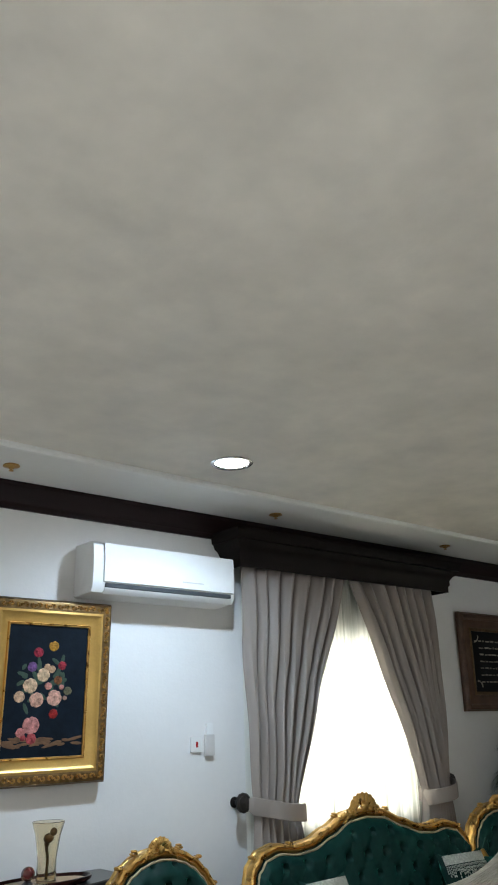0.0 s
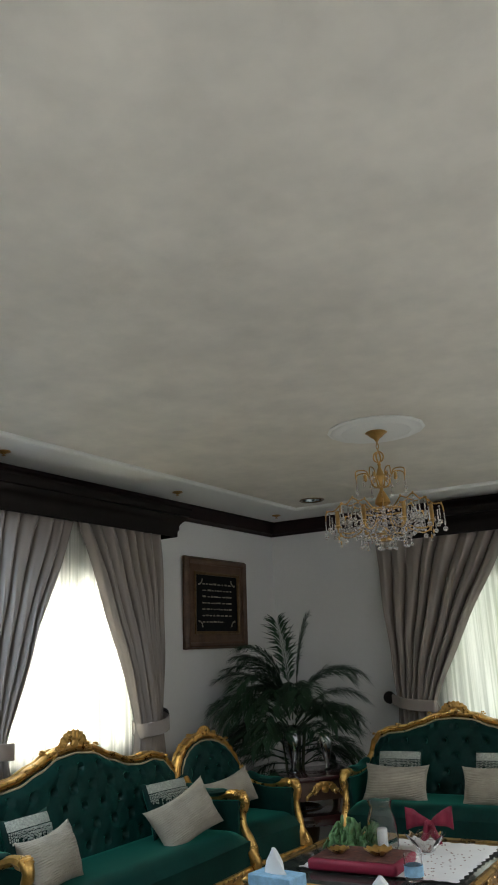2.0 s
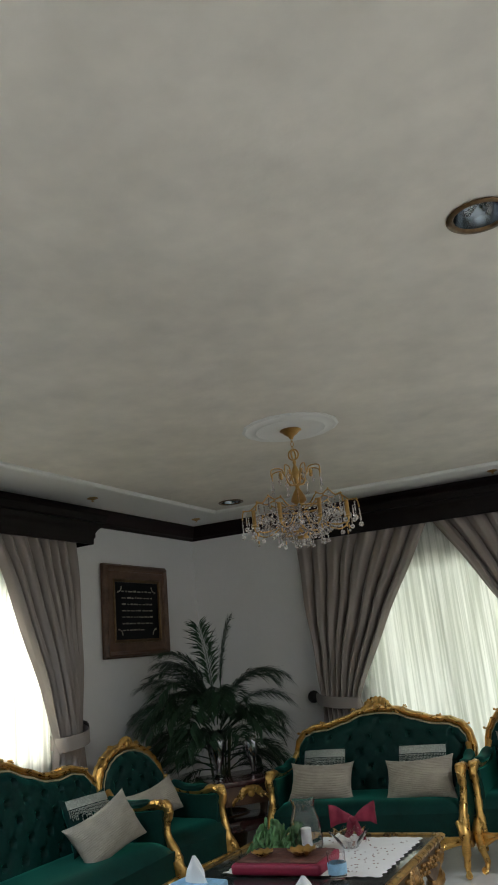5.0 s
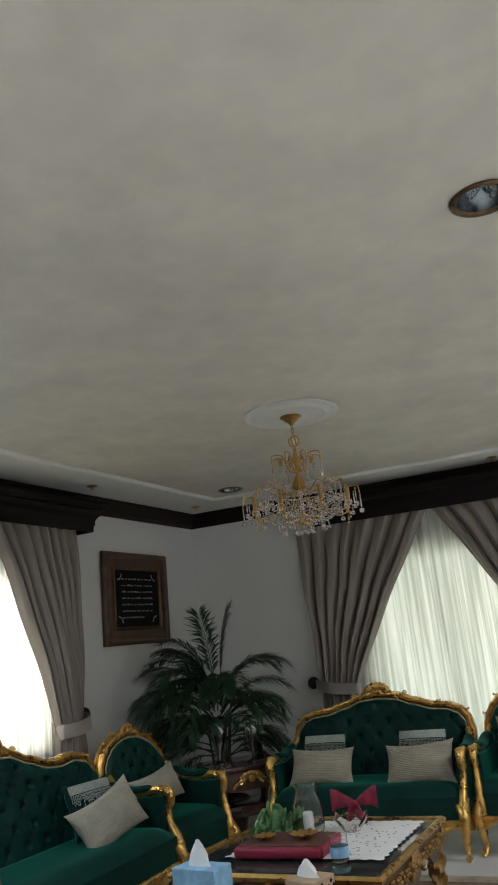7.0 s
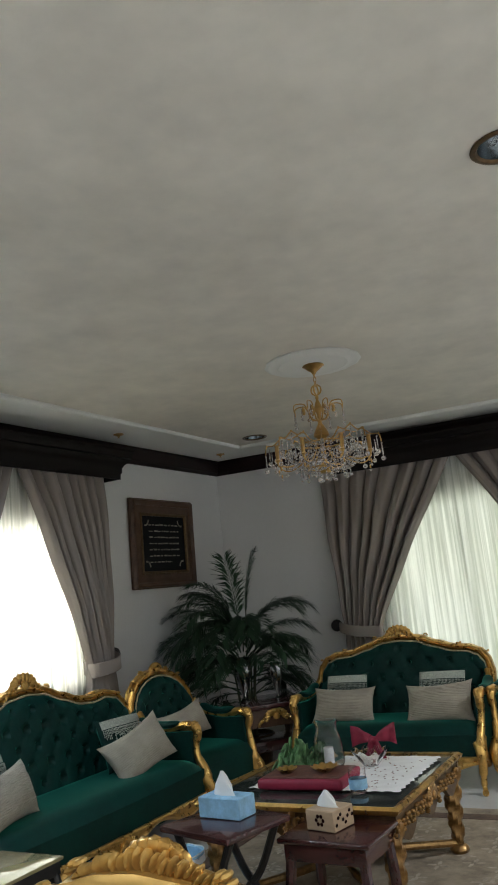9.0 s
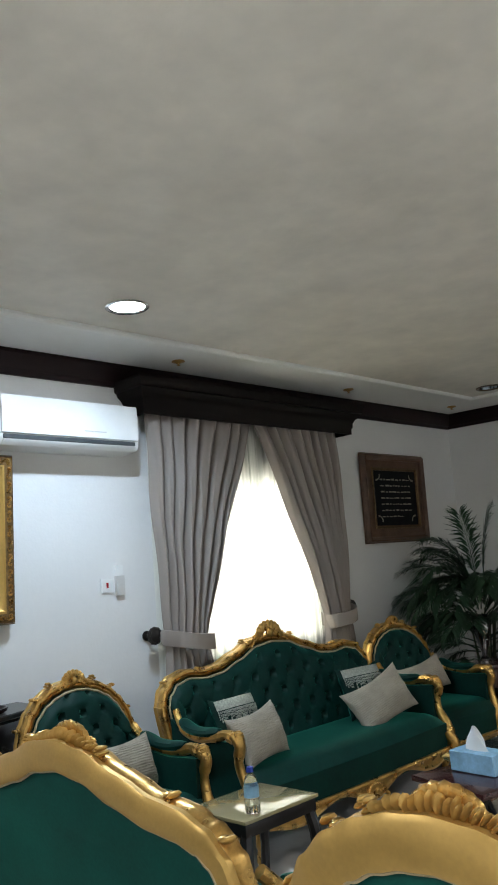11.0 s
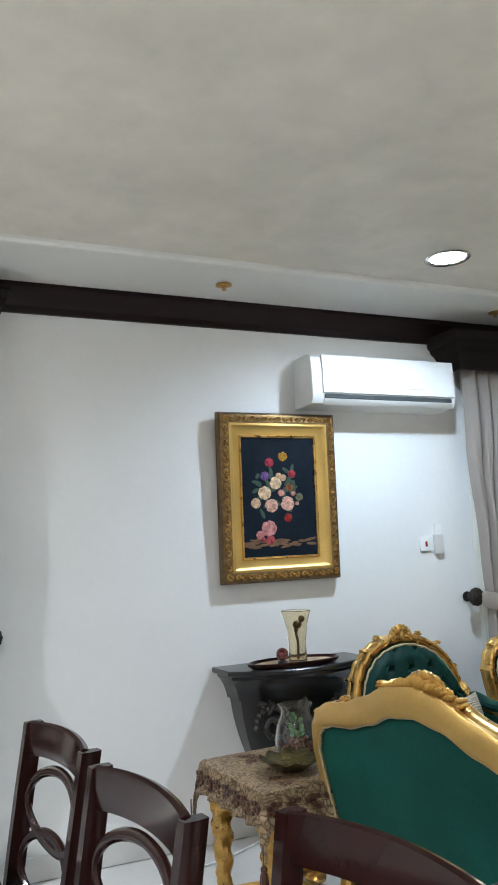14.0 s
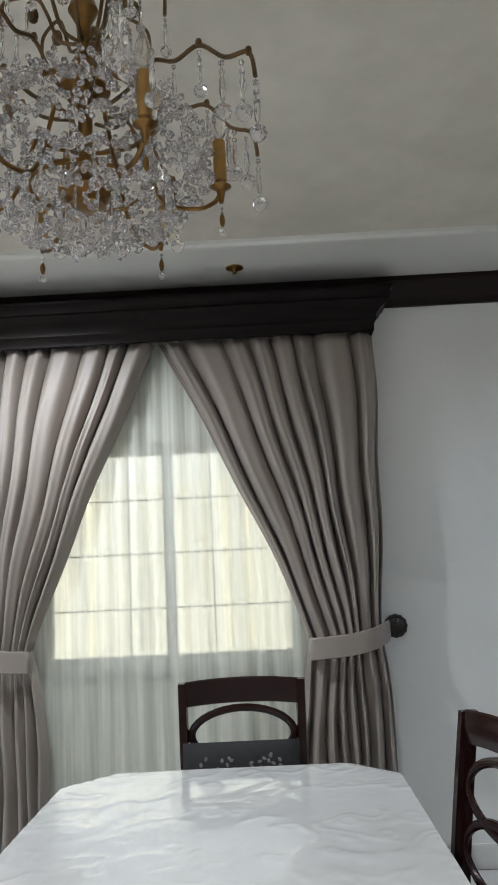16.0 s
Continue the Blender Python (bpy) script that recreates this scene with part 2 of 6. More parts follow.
def thing(name, m, label, category, group=""):
    ob = new(name)
    ob.matrix_world = m
    return tagged(ob, label, category, group)


def structure(name, bm, material, label):
    return tagged(mesh_ob(name, bm, material), label, name.split("_")[0], kind="structure")


def grid(bm, rows, wrap_u=False, wrap_v=False, cap=False):
    """Joins rows of points into a sheet of quads."""
    vs = [[bm.verts.new(p) for p in r] for r in rows]
    nr, nc = len(vs), len(vs[0])
    for i in range(nr if wrap_v else nr - 1):
        for j in range(nc if wrap_u else nc - 1):
            a, b, c, d = vs[i][j], vs[i][(j + 1) % nc], vs[(i + 1) % nr][(j + 1) % nc], vs[(i + 1) % nr][j]
            bm.faces.new((a, b, c, d))
    if cap and wrap_u:
        bm.faces.new(vs[0][::-1])
        bm.faces.new(vs[-1])
    return vs


def box(bm, lo, hi, bevel=0.0, seg=2):
    r = bmesh.ops.create_cube(bm, size=1)
    vs = r["verts"]
    lo, hi = Vector(lo), Vector(hi)
    for v in vs:
        v.co = Vector([lo[k] + (v.co[k] + 0.5) * (hi[k] - lo[k]) for k in range(3)])
    if bevel:
        es = list({e for v in vs for e in v.link_edges})
        bmesh.ops.bevel(bm, geom=es, offset=bevel, segments=seg, affect="EDGES", profile=0.6)


def lathe(bm, prof, at=(0, 0, 0), n=20, m=None, flute=0.0, flutes=0):
    """Turns a profile of (radius, height) round the z axis."""
    rows = []
    for r, z in prof:
        row = []
        for k in range(n):
            a = 2 * math.pi * k / n
            rr = r * (1 + flute * math.cos(a * flutes))
            p = Vector((rr * math.cos(a), rr * math.sin(a), z))
            row.append((m @ p if m else p) + Vector(at))
        rows.append(row)
    grid(bm, rows, wrap_u=True, cap=True)


def tube(bm, pts, rad, n=8, flat=1.0, closed=False):
    """A round rod along points; rad is a number or one per point."""
    pts = [Vector(p) for p in pts]
    rows, up = [], Vector((0, 0, 1))
    last = None
    for i, p in enumerate(pts):
        if closed:
            d = pts[(i + 1) % len(pts)] - pts[i - 1]
        else:
            d = pts[min(i + 1, len(pts) - 1)] - pts[max(i - 1, 0)]
        d.normalize()
        if last is None:
            last = up.cross(d) if abs(d.z) < 0.95 else Vector((1, 0, 0))
        s = (last - d * last.dot(d)).normalized()
        last = s
        t = d.cross(s)
        r = rad[i] if isinstance(rad, (list, tuple)) else rad
        rows.append([p + r * (math.cos(2 * math.pi * k / n) * s + flat * math.sin(2 * math.pi * k / n) * t) for k in range(n)])
    grid(bm, rows, wrap_u=True, wrap_v=closed, cap=not closed)


TEMPLATES = {}


def ball_template(kind, seg):
    if (kind, seg) not in TEMPLATES:
        t = bmesh.new()
        if kind == "uv":
            bmesh.ops.create_uvsphere(t, u_segments=seg, v_segments=max(4, seg * 2 // 3), radius=1)
        else:
            bmesh.ops.create_icosphere(t, subdivisions=seg, radius=1)
        t.verts.index_update()
        TEMPLATES[(kind, seg)] = ([v.co.copy() for v in t.verts], [[v.index for v in f.verts] for f in t.faces])
        t.free()
    return TEMPLATES[(kind, seg)]


def stamp(bm, kind, seg, m):
    cos, faces = ball_template(kind, seg)
    vs = [bm.verts.new(m @ c) for c in cos]
    for f in faces:
        bm.faces.new([vs[k] for k in f])


def blob(bm, at, size, turn=None, seg=8):
    """A small ellipsoid, for carving and beads."""
    stamp(bm, "uv", seg, Matrix.LocRotScale(Vector(at), turn, Vector(size)))


def curve(keys, s):
    """Smooth interpolation through (s, value) keys."""
    if s <= keys[0][0]:
        return keys[0][1]
    for (a, va), (b, vb) in zip(keys, keys[1:]):
        if s <= b:
            u = (s - a) / (b - a)
            u = u * u * (3 - 2 * u) * 0.6 + u * 0.4
            return va + (vb - va) * u
    return keys[-1][1]


def smooth_path(pts, n=8):
    """Catmull-Rom through points."""
    pts = [Vector(p) for p in pts]
    out = []
    for i in range(len(pts) - 1):
        p0, p1, p2, p3 = pts[max(i - 1, 0)], pts[i], pts[i + 1], pts[min(i + 2, len(pts) - 1)]
        for k in range(n):
            t = k / n
            out.append(0.5 * ((2 * p1) + (p2 - p0) * t + (2 * p0 - 5 * p1 + 4 * p2 - p3) * t * t + (3 * p1 - p0 - 3 * p2 + p3) * t ** 3))
    return out + [pts[-1]]


# ---- the room ----
def wall_with_hole(name, m, length, lo, hi, holes, label):
    """A wall 0.2 thick along local x, inner face at y = 0, with openings (x0, x1, z0, z1)."""
    bm = bmesh.new()
    xs = sorted({0.0, length, *[h[0] for h in holes], *[h[1] for h in holes]})
    for x0, x1 in zip(xs, xs[1:]):
        hole = [h for h in holes if h[0] <= x0 + 1e-6 and h[1] >= x1 - 1e-6]
        spans = [(lo, hole[0][2]), (hole[0][3], hi)] if hole else [(lo, hi)]
        for z0, z1 in spans:
            box(bm, (x0, 0, z0), (x1, 0.2, z1))
    bmesh.ops.remove_doubles(bm, verts=bm.verts[:], dist=1e-5)
    ob = structure(name, bm, WALL, label)
    ob.matrix_world = m
    return ob


TOP = 3.05
wn_len = EAST - WEST + 0.4


def hole_n(key):
    c, w, z0, z1 = WIN[key]
    return (c - w / 2 - WEST + 0.2, c + w / 2 - WEST + 0.2, z0, z1)


wall_with_hole("wall_north", pose(WEST - 0.2, NORTH, 0), wn_len, 0, TOP, [hole_n("a"), hole_n("b")], "off-white painted plaster wall with two windows")
# the end wall stands a little out of square; its frame: x along the wall away from the corner, y outwards
EAST_TURN = 6.0
EASTM = pose(EAST, NORTH, 0, 0, 0, -90 + EAST_TURN)
cy, cw, cz0, cz1 = WIN["c"]
cu = NORTH - cy
wall_with_hole("wall_east", EASTM, 8.6, 0, TOP, [(cu - cw / 2, cu + cw / 2, cz0, cz1)], "off-white painted plaster end wall with one window")
bm = bmesh.new()
box(bm, (WEST - 0.2, SOUTH - 0.2, 0), (EAST + 1.5, SOUTH, TOP))
structure("wall_south", bm, WALL, "off-white painted plaster wall")
bm = bmesh.new()
box(bm, (WEST - 0.2, SOUTH, 0), (WEST, NORTH, TOP))
structure("wall_west", bm, WALL, "off-white painted plaster wall")

# ceiling: a raised stucco field inside a white border
BN, BE, BW, BS = NORTH - 0.62, EAST - 0.62, WEST + 0.6, SOUTH + 0.6
et = math.tan(radians(EAST_TURN))


def east_x(y, inset):
    return EAST - inset + (NORTH - y) * et


RISE = 0.016
bm = bmesh.new()
field = [(BW, BS), (east_x(BS, 0.62), BS), (east_x(BN, 0.62), BN), (BW, BN)]
outer = [(WEST - 0.2, SOUTH - 0.2), (east_x(SOUTH, -0.2), SOUTH - 0.2), (east_x(NORTH, -0.2), NORTH + 0.2), (WEST - 0.2, NORTH + 0.2)]
fi = [bm.verts.new((x, y, H)) for x, y in field]
fo = [bm.verts.new((x, y, H)) for x, y in outer]
fu = [bm.verts.new((x, y, H + RISE)) for x, y in field]
for k in range(4):
    bm.faces.new((fo[k], fi[k], fi[(k + 1) % 4], fo[(k + 1) % 4]))
    bm.faces.new((fi[k], fu[k], fu[(k + 1) % 4], fi[(k + 1) % 4]))
ceil_border = structure("ceiling_border", bm, CEILW, "white painted plaster border of the ceiling")
DARK_DOWNLIGHTS = [(4.826, 5.081), (1.185, 2.10)]
bm = bmesh.new()
vs = [bm.verts.new((x, y, H + RISE)) for x, y in field]
edges = [bm.edges.new((vs[k], vs[(k + 1) % 4])) for k in range(4)]
for dx, dy in DARK_DOWNLIGHTS:
    loop = [bm.verts.new((dx + 0.093 * math.cos(k * math.pi / 16), dy + 0.093 * math.sin(k * math.pi / 16), H + RISE)) for k in range(32)]
    edges += [bm.edges.new((loop[k], loop[(k + 1) % 32])) for k in range(32)]
bmesh.ops.triangle_fill(bm, edges=edges, use_beauty=True)
for f in bm.faces:
    f.normal_update()
    if f.normal.z > 0:
        f.normal_flip()
structure("ceiling", bm, CEIL, "beige mottled stucco ceiling field")
bm = bmesh.new()
box(bm, (WEST - 0.3, SOUTH - 0.3, 3.06), (EAST + 1.6, NORTH + 0.3, 3.2))
structure("roof", bm, CEILW, "plain concrete slab over the ceiling")
bm = bmesh.new()
prof = [(0, 0), (0.008, -0.012), (0.022, -0.016), (0.036, -0.012), (0.044, 0)]
for k in range(4):
    a, b = Vector((*field[k], H)), Vector((*field[(k + 1) % 4], H))
    d = (b - a).normalized()
    nrm = Vector((d.y, -d.x, 0))
    grid(bm, [[p + nrm * (o - 0.0) + Vector((0, 0, z)) for o, z in prof] for p in (a, b)])
structure("trim_ceiling", bm, PLASTER, "white plaster bead round the ceiling field")

# floor
bm = bmesh.new()
box(bm, (WEST - 0.2, SOUTH - 0.2, -0.1), (EAST + 1.6, NORTH + 0.2, -0.004))
structure("floor", bm, FLOOR, "pale grey glossy floor tiles")


def moulding(bm, m, length, prof, x0=0.0):
    """Sweeps a profile of (out from the wall, height) along local x."""
    rows = [[m @ Vector((x, -o, z)) for o, z in prof] for x in (x0, length)]
    grid(bm, rows, wrap_u=True, cap=True)


NM = pose(WEST, NORTH, 0)
CROWN = [(0.0, 2.720), (0.018, 2.720), (0.024, 2.734), (0.045, 2.748), (0.055, 2.78), (0.07, 2.805), (0.076, 2.828), (0.085, 2.838), (0.085, 2.861), (0.0, 2.861)]
bm = bmesh.new()
moulding(bm, NM, EAST - WEST, CROWN)
structure("trim_crown_north", bm, DARKWOOD, "dark stained wooden crown moulding")
bm = bmesh.new()
moulding(bm, EASTM, 8.4, CROWN)
structure("trim_crown_east", bm, DARKWOOD, "dark stained wooden crown moulding")
BASE = [(0, 0), (0.014, 0), (0.014, 0.10), (0.010, 0.108), (0, 0.108)]
bm = bmesh.new()
moulding(bm, NM, EAST - WEST, BASE)
structure("baseboard_north", bm, SKIRT, "pale tile skirting")
bm = bmesh.new()
moulding(bm, EASTM, 8.4, BASE)
structure("baseboard_east", bm, SKIRT, "pale tile skirting")


# ---- windows, curtains, pelmets ----
def curtain(name, m, side, centre, edge, tie_in, tie_out, ztie, seed, top=2.56):
    """A tied-back curtain: gathered to a band at ztie, between the outer edge and the middle of the window. Local x along the wall."""
    rnd = random.Random(seed)
    th = thing(name, m, "taupe satin curtain tied back with a band", "curtain", "curtains")
    nu, folds = 190, 8
    ph = [rnd.uniform(-0.5, 0.5) for _ in range(folds + 2)]
    amp = [rnd.uniform(0.7, 1.3) for _ in range(folds + 2)]
    levels = [top - (top - ztie) * k / 30 for k in range(31)] + [ztie - (ztie - 0.03) * k / 14 for k in range(1, 15)]
    rows = []
    for z in levels:
        if z >= ztie:
            s = (top - z) / (top - ztie)
            xin = tie_in + (centre - tie_in) * (1 - s) ** 1.12
            e = s ** 1.6
            xout = edge + (tie_out - edge) * e
            depth = 0.038 + 0.024 * math.sin(math.pi * s)
        else:
            s = (ztie - z) / ztie
            g = min(1, s * 2.2) ** 0.7
            xin = tie_in + (centre - tie_in) * 0.12 * g
            xout = tie_out + (edge - tie_out) * 0.55 * g
            depth = 0.03 + 0.025 * g
        row = []
        for k in range(nu + 1):
            u = k / nu
            w = folds * min(1.0, max(0.0, u + 0.03 * math.sin(3 * math.pi * u + seed) * math.sin(math.pi * u) + 0.016 * math.sin(9 * u + 2 * seed) * math.sin(math.pi * u)))
            i = int(min(w, folds - 1e-6))
            f = w - i
            a = amp[i] * (1 - f) + amp[i + 1] * f
            p = ph[i] * (1 - f) + ph[i + 1] * f
            wave = 2 * abs(math.sin(math.pi * w + p + 0.25 * math.sin(2.2 * z + seed))) ** 0.8 - 1
            wave += 0.16 * math.sin(4 * math.pi * w + 2.6 * z + p * 5)
            bulge = 0.055 * math.sin(math.pi * u) * (0.3 + 0.7 / (1 + math.exp((z - ztie - 0.55) * 9)))
            x = xout + (xin - xout) * u + 0.006 * math.sin(9 * z + i)
            row.append((x, -(0.112 + depth * a * wave * (0.9 if 0.02 < u < 0.98 else 0.3) + bulge), z))
        rows.append(row)
    bm = bmesh.new()
    grid(bm, rows)
    cloth = part("cloth", bm, CURTAIN, th)
    mod = cloth.modifiers.new("thickness", "SOLIDIFY")
    mod.thickness = 0.004
    # band round the gathered cloth, up to the knob at the wall
    sgn = 1 if tie_in > tie_out else -1
    path = smooth_path([(edge + sgn * 0.02, -0.11, ztie + 0.035), (tie_out + sgn * 0.05, -0.235, ztie + 0.012), ((tie_out + tie_in) / 2, -0.262, ztie - 0.01), (tie_in - sgn * 0.01, -0.225, ztie - 0.025), (tie_in + sgn * 0.006, -0.15, ztie - 0.03), (tie_in - sgn * 0.03, -0.06, ztie - 0.01)], 6)
    bm = bmesh.new()
    rows = []
    for h, o in ((-0.05, 0.0), (-0.046, 0.006), (0.046, 0.006), (0.05, 0.0), (0.046, -0.004), (-0.046, -0.004)):
        rows.append([(p.x, p.y - o, p.z + h * (1 - 0.25 * (k == 0))) for k, p in enumerate(path)])
    grid(bm, rows, wrap_v=True)
    part("tie_band", bm, CURTAIN, th, "flat taupe tie-back band")
    return th


def knob(m, x, z):
    th = thing("holdback", m @ pose(x, 0, z), "dark carved round curtain holdback knob on the wall", "holdback", "holdbacks")
    rot = Matrix.Rotation(radians(90), 4, "X")
    bm = bmesh.new()
    lathe(bm, [(0.03, 0.0), (0.032, 0.006), (0.012, 0.012), (0.010, 0.075)], n=16, m=rot)
    part("stem", bm, KNOB, th)
    bm = bmesh.new()
    lathe(bm, [(0.012, 0.074), (0.05, 0.078), (0.056, 0.088), (0.054, 0.1), (0.044, 0.106), (0.04, 0.103), (0.022, 0.112), (0.0005, 0.116)], n=24, m=rot, flute=0.03, flutes=12)
    part("rosette", bm, KNOB, th)


def pelmet(m, x0, x1, up):
    th = thing("pelmet", m, "dark wooden cornice pelmet over the curtains", "pelmet", "pelmets")
    # outline of the board: heights and overhang, mitred round three sides
    prof = [(0.155, 2.505), (0.17, 2.505), (0.172, 2.55), (0.182, 2.565), (0.182, 2.60), (0.20, 2.63), (0.225, 2.65), (0.232, 2.675), (0.246, 2.682), (0.25, 2.72), (0.262, 2.735), (0.262, 2.75), (0.155, 2.75)]
    bm = bmesh.new()
    rows = []
    for o, z in prof:
        z += up * (2.75 - z) / 0.245
        e = o - 0.155
        f = o + 0.035
        rows.append([(x0 - e, 0.0, z), (x0 - e, -f, z), (x1 + e, -f, z), (x1 + e, 0.0, z)])
    grid(bm, rows)
    part("cornice", bm, PELMET, th)
    bm = bmesh.new()
    box(bm, (x0 + 0.01, -0.15, 2.735), (x1 - 0.01, 0, 2.748))
    part("top_board", bm, PELMET, th)


def window(name, m, c, w, z0, z1, label):
    th = tagged(thing(name, m, label, "window"), kind="structure")
    bm = bmesh.new()
    f = 0.05
    x0, x1 = c - w / 2, c + w / 2
    for lo, hi in (((x0, 0.08, z0), (x0 + f, 0.13, z1)), ((x1 - f, 0.08, z0), (x1, 0.13, z1)), ((x0 + f, 0.08, z0), (x1 - f, 0.13, z0 + f)), ((x0 + f, 0.08, z1 - f), (x1 - f, 0.13, z1)), ((c - 0.025, 0.08, z0 + f), (c + 0.025, 0.13, z1 - f))):
        box(bm, lo, hi, 0.004, 1)
    part("window_frame", bm, ACWHITE, th)
    bm = bmesh.new()
    box(bm, (x0 - 0.03, -0.02, z0 - 0.03), (x1 + 0.03, 0.08, z0 - 0.002), 0.004, 1)
    part("window_sill", bm, SKIRT, th)
    for a, b in ((x0 + f, c - 0.025), (c + 0.025, x1 - f)):
        bm = bmesh.new()
        box(bm, (a, 0.1, z0 + f), (b, 0.106, z1 - f))
        p = part("pane", bm, CLEAR, th)
        p.visible_shadow = False
    for k in range(1, 4):
        z = z0 + (z1 - z0) * k / 4
        bm = bmesh.new()
        box(bm, (x0, 0.15, z - 0.003), (x1, 0.156, z + 0.003))
        part("grille_bar", bm, SKIRT, th)
    for k in (2, 4):
        x = x0 + w * k / 6
        bm = bmesh.new()
        box(bm, (x - 0.003, 0.162, z0), (x + 0.003, 0.168, z1))
        part("grille_bar", bm, SKIRT, th)


def sheer(m, x0, x1, seed, voile):
    th = thing("sheer_curtain", m, "thin white voile sheer curtain over the window", "sheer curtain", "sheers")
    rnd = random.Random(seed)
    n = 260
    bm = bmesh.new()
    rows = []
    for z in [2.6 - 2.56 * k / 16 for k in range(17)]:
        rows.append([(x0 + (x1 - x0) * k / n, -0.05 - 0.014 * math.sin(k * 0.52 + 1.3 * math.sin(k * 0.045 + seed)) - 0.008 * math.sin(k * 0.19 + z * 0.5), z) for k in range(n + 1)])
    grid(bm, rows)
    part("voile", bm, voile, th)


def window_set(name, m, centre, half, edge_l, edge_r, tie_l, tie_r, key, seed, ztie, label):
    """A window with its sheers, a pair of curtains, knobs and a pelmet; x along the wall."""
    c, w, z0, z1 = key
    window(name, m, c, w, z0, z1, label)
    sheer(m, edge_l + 0.05, edge_r - 0.05, seed, SHEER_OPEN if name == "window_1" else SHEER)
    curtain("curtain", m, -1, centre - 0.01, edge_l, tie_l[1], tie_l[0], ztie, seed)
    curtain("curtain", m, 1, centre + 0.01, edge_r, tie_r[0], tie_r[1], ztie, seed + 5)
    knob(m, edge_l - 0.01, ztie + 0.05)
    knob(m, edge_r + 0.01, ztie + 0.05)
    pelmet(m, centre - half, centre + half, 0.045 if name == "window_1" else 0.012)


WALLN = pose(0, NORTH, 0)
window_set("window_1", WALLN, -2.28, 1.06, -3.30, -1.20, (-3.2, -2.92), (-1.60, -1.26), (-2.28, 1.30, 0.97, 2.08), 3, 1.075, "white framed window with a bar grille behind sheers")
window_set("window_2", WALLN, 2.66, 1.06, 1.66, 3.64, (1.72, 2.04), (3.28, 3.58), (2.62, 1.40, 0.95, 2.15), 11, 1.07, "white framed window with a bar grille behind sheers")
CU = NORTH - 3.55
window_set("window_3", EASTM, CU, 1.12, CU - 1.295, CU + 1.22, (CU - 1.21, CU - 0.86), (CU + 0.84, CU + 1.17), (cu, 1.4, 0.45, 2.2), 23, 1.05, "white framed window with a bar grille behind sheers")

# ground outside; garden wall and neighbour's house emit light in place of sunshine
bm = bmesh.new()
box(bm, (-30, -30, -0.4), (60, 60, -0.2))
structure("ground", bm, SKIRT, "pale paved ground outside")
WALL_GLOW = glow("glowing_cream_wall", (1.0, 0.97, 0.80), 1.5)
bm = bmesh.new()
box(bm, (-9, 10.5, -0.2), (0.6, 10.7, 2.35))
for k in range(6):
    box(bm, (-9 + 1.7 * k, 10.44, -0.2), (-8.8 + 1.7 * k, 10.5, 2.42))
structure("backdrop_wall", bm, WALL_GLOW, "cream garden wall far outside the window, glowing in place of sunlight")
HOUSE_GLOW = glow("glowing_far_house", (0.92, 0.93, 0.85), 1.4)
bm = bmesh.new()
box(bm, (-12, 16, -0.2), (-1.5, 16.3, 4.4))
structure("backdrop_house", bm, HOUSE_GLOW, "pale house far outside the window, glowing in place of sunlight")


# ---- gilt seating ----
SOFA3 = [(0, 1.065), (0.16, 1.05), (0.34, 0.985), (0.5, 0.935), (0.62, 0.925), (0.76, 0.94), (0.88, 0.915), (0.96, 0.85), (1.0, 0.76)]
SOFA2 = [(0, 1.04), (0.2, 1.028), (0.4, 0.978), (0.6, 0.938), (0.75, 0.93), (0.88, 0.895), (0.96, 0.83), (1.0, 0.73)]
SOFA2C = [(0, 1.03), (0.2, 1.012), (0.4, 0.962), (0.6, 0.918), (0.75, 0.905), (0.88, 0.87), (0.96, 0.81), (1.0, 0.71)]
OVAL = [(0, 1.015), (0.2, 1.008), (0.4, 0.988), (0.6, 0.952), (0.78, 0.895), (0.9, 0.83), (0.97, 0.76), (1.0, 0.68)]


def back_outline(keys, half, narrow, n=96):
    """The rim of a chair back as (x, z), from the lower left over the top to the lower right."""
    side = [(-half * (1 - narrow * (1 - k / 8) ** 1.5), 0.24 + (keys[-1][1] - 0.24) * k / 8) for k in range(8)]
    top = []
    for k in range(n + 1):
        a = -1 + 2 * k / n
        s = math.sin(a * math.pi / 2)
        top.append((half * s, curve(keys, abs(s))))
    return side + top + [(-x, z) for x, z in side[::-1]]


def lean(z):
    return 0.16 * (z - 0.45)


def board(width, z):
    """Width of the rear board: narrow at the sides, broad over the top."""
    return width * (0.56 + 0.44 * min(1, max(0, (z - 0.72) / 0.24)))


def rim(bm, line, width, y0, y1, inset=0.0, carve=0.0, taper=False):
    """A frame that follows the outline: width inwards, from depth y0 to y1."""
    n = len(line)
    rows = []
    pts = [Vector(p) for p in line]
    for i, p in enumerate(pts):
        d = (pts[min(i + 7, n - 1)] - pts[max(i - 7, 0)]).normalized()
        nrm = Vector((d.y, -d.x))
        a, b = p + nrm * inset, p + nrm * (inset + (board(width, p.y) if taper else width))
        ly = lean(p.y)
        w = b - a
        r = []
        leaf = carve * (0.5 + 0.5 * math.cos(i * 2 * math.pi / 4))
        for u, v in ((0 - leaf * 0.12, 0.25), (0.1, 0.0 - leaf * 0.35), (0.34, -0.06 - leaf * 0.5), (0.46, 0.16), (0.56, 0.2), (0.66, -0.1), (0.9, 0.05), (1, 0.3), (1, 0.75), (0.85, 1.0), (0.15, 1.0), (0, 0.75)):
            q = a + w * u
            r.append((q.x, y0 + (y1 - y0) * v + ly, q.y))
        rows.append(r)
    grid(bm, rows, wrap_u=True, cap=True)


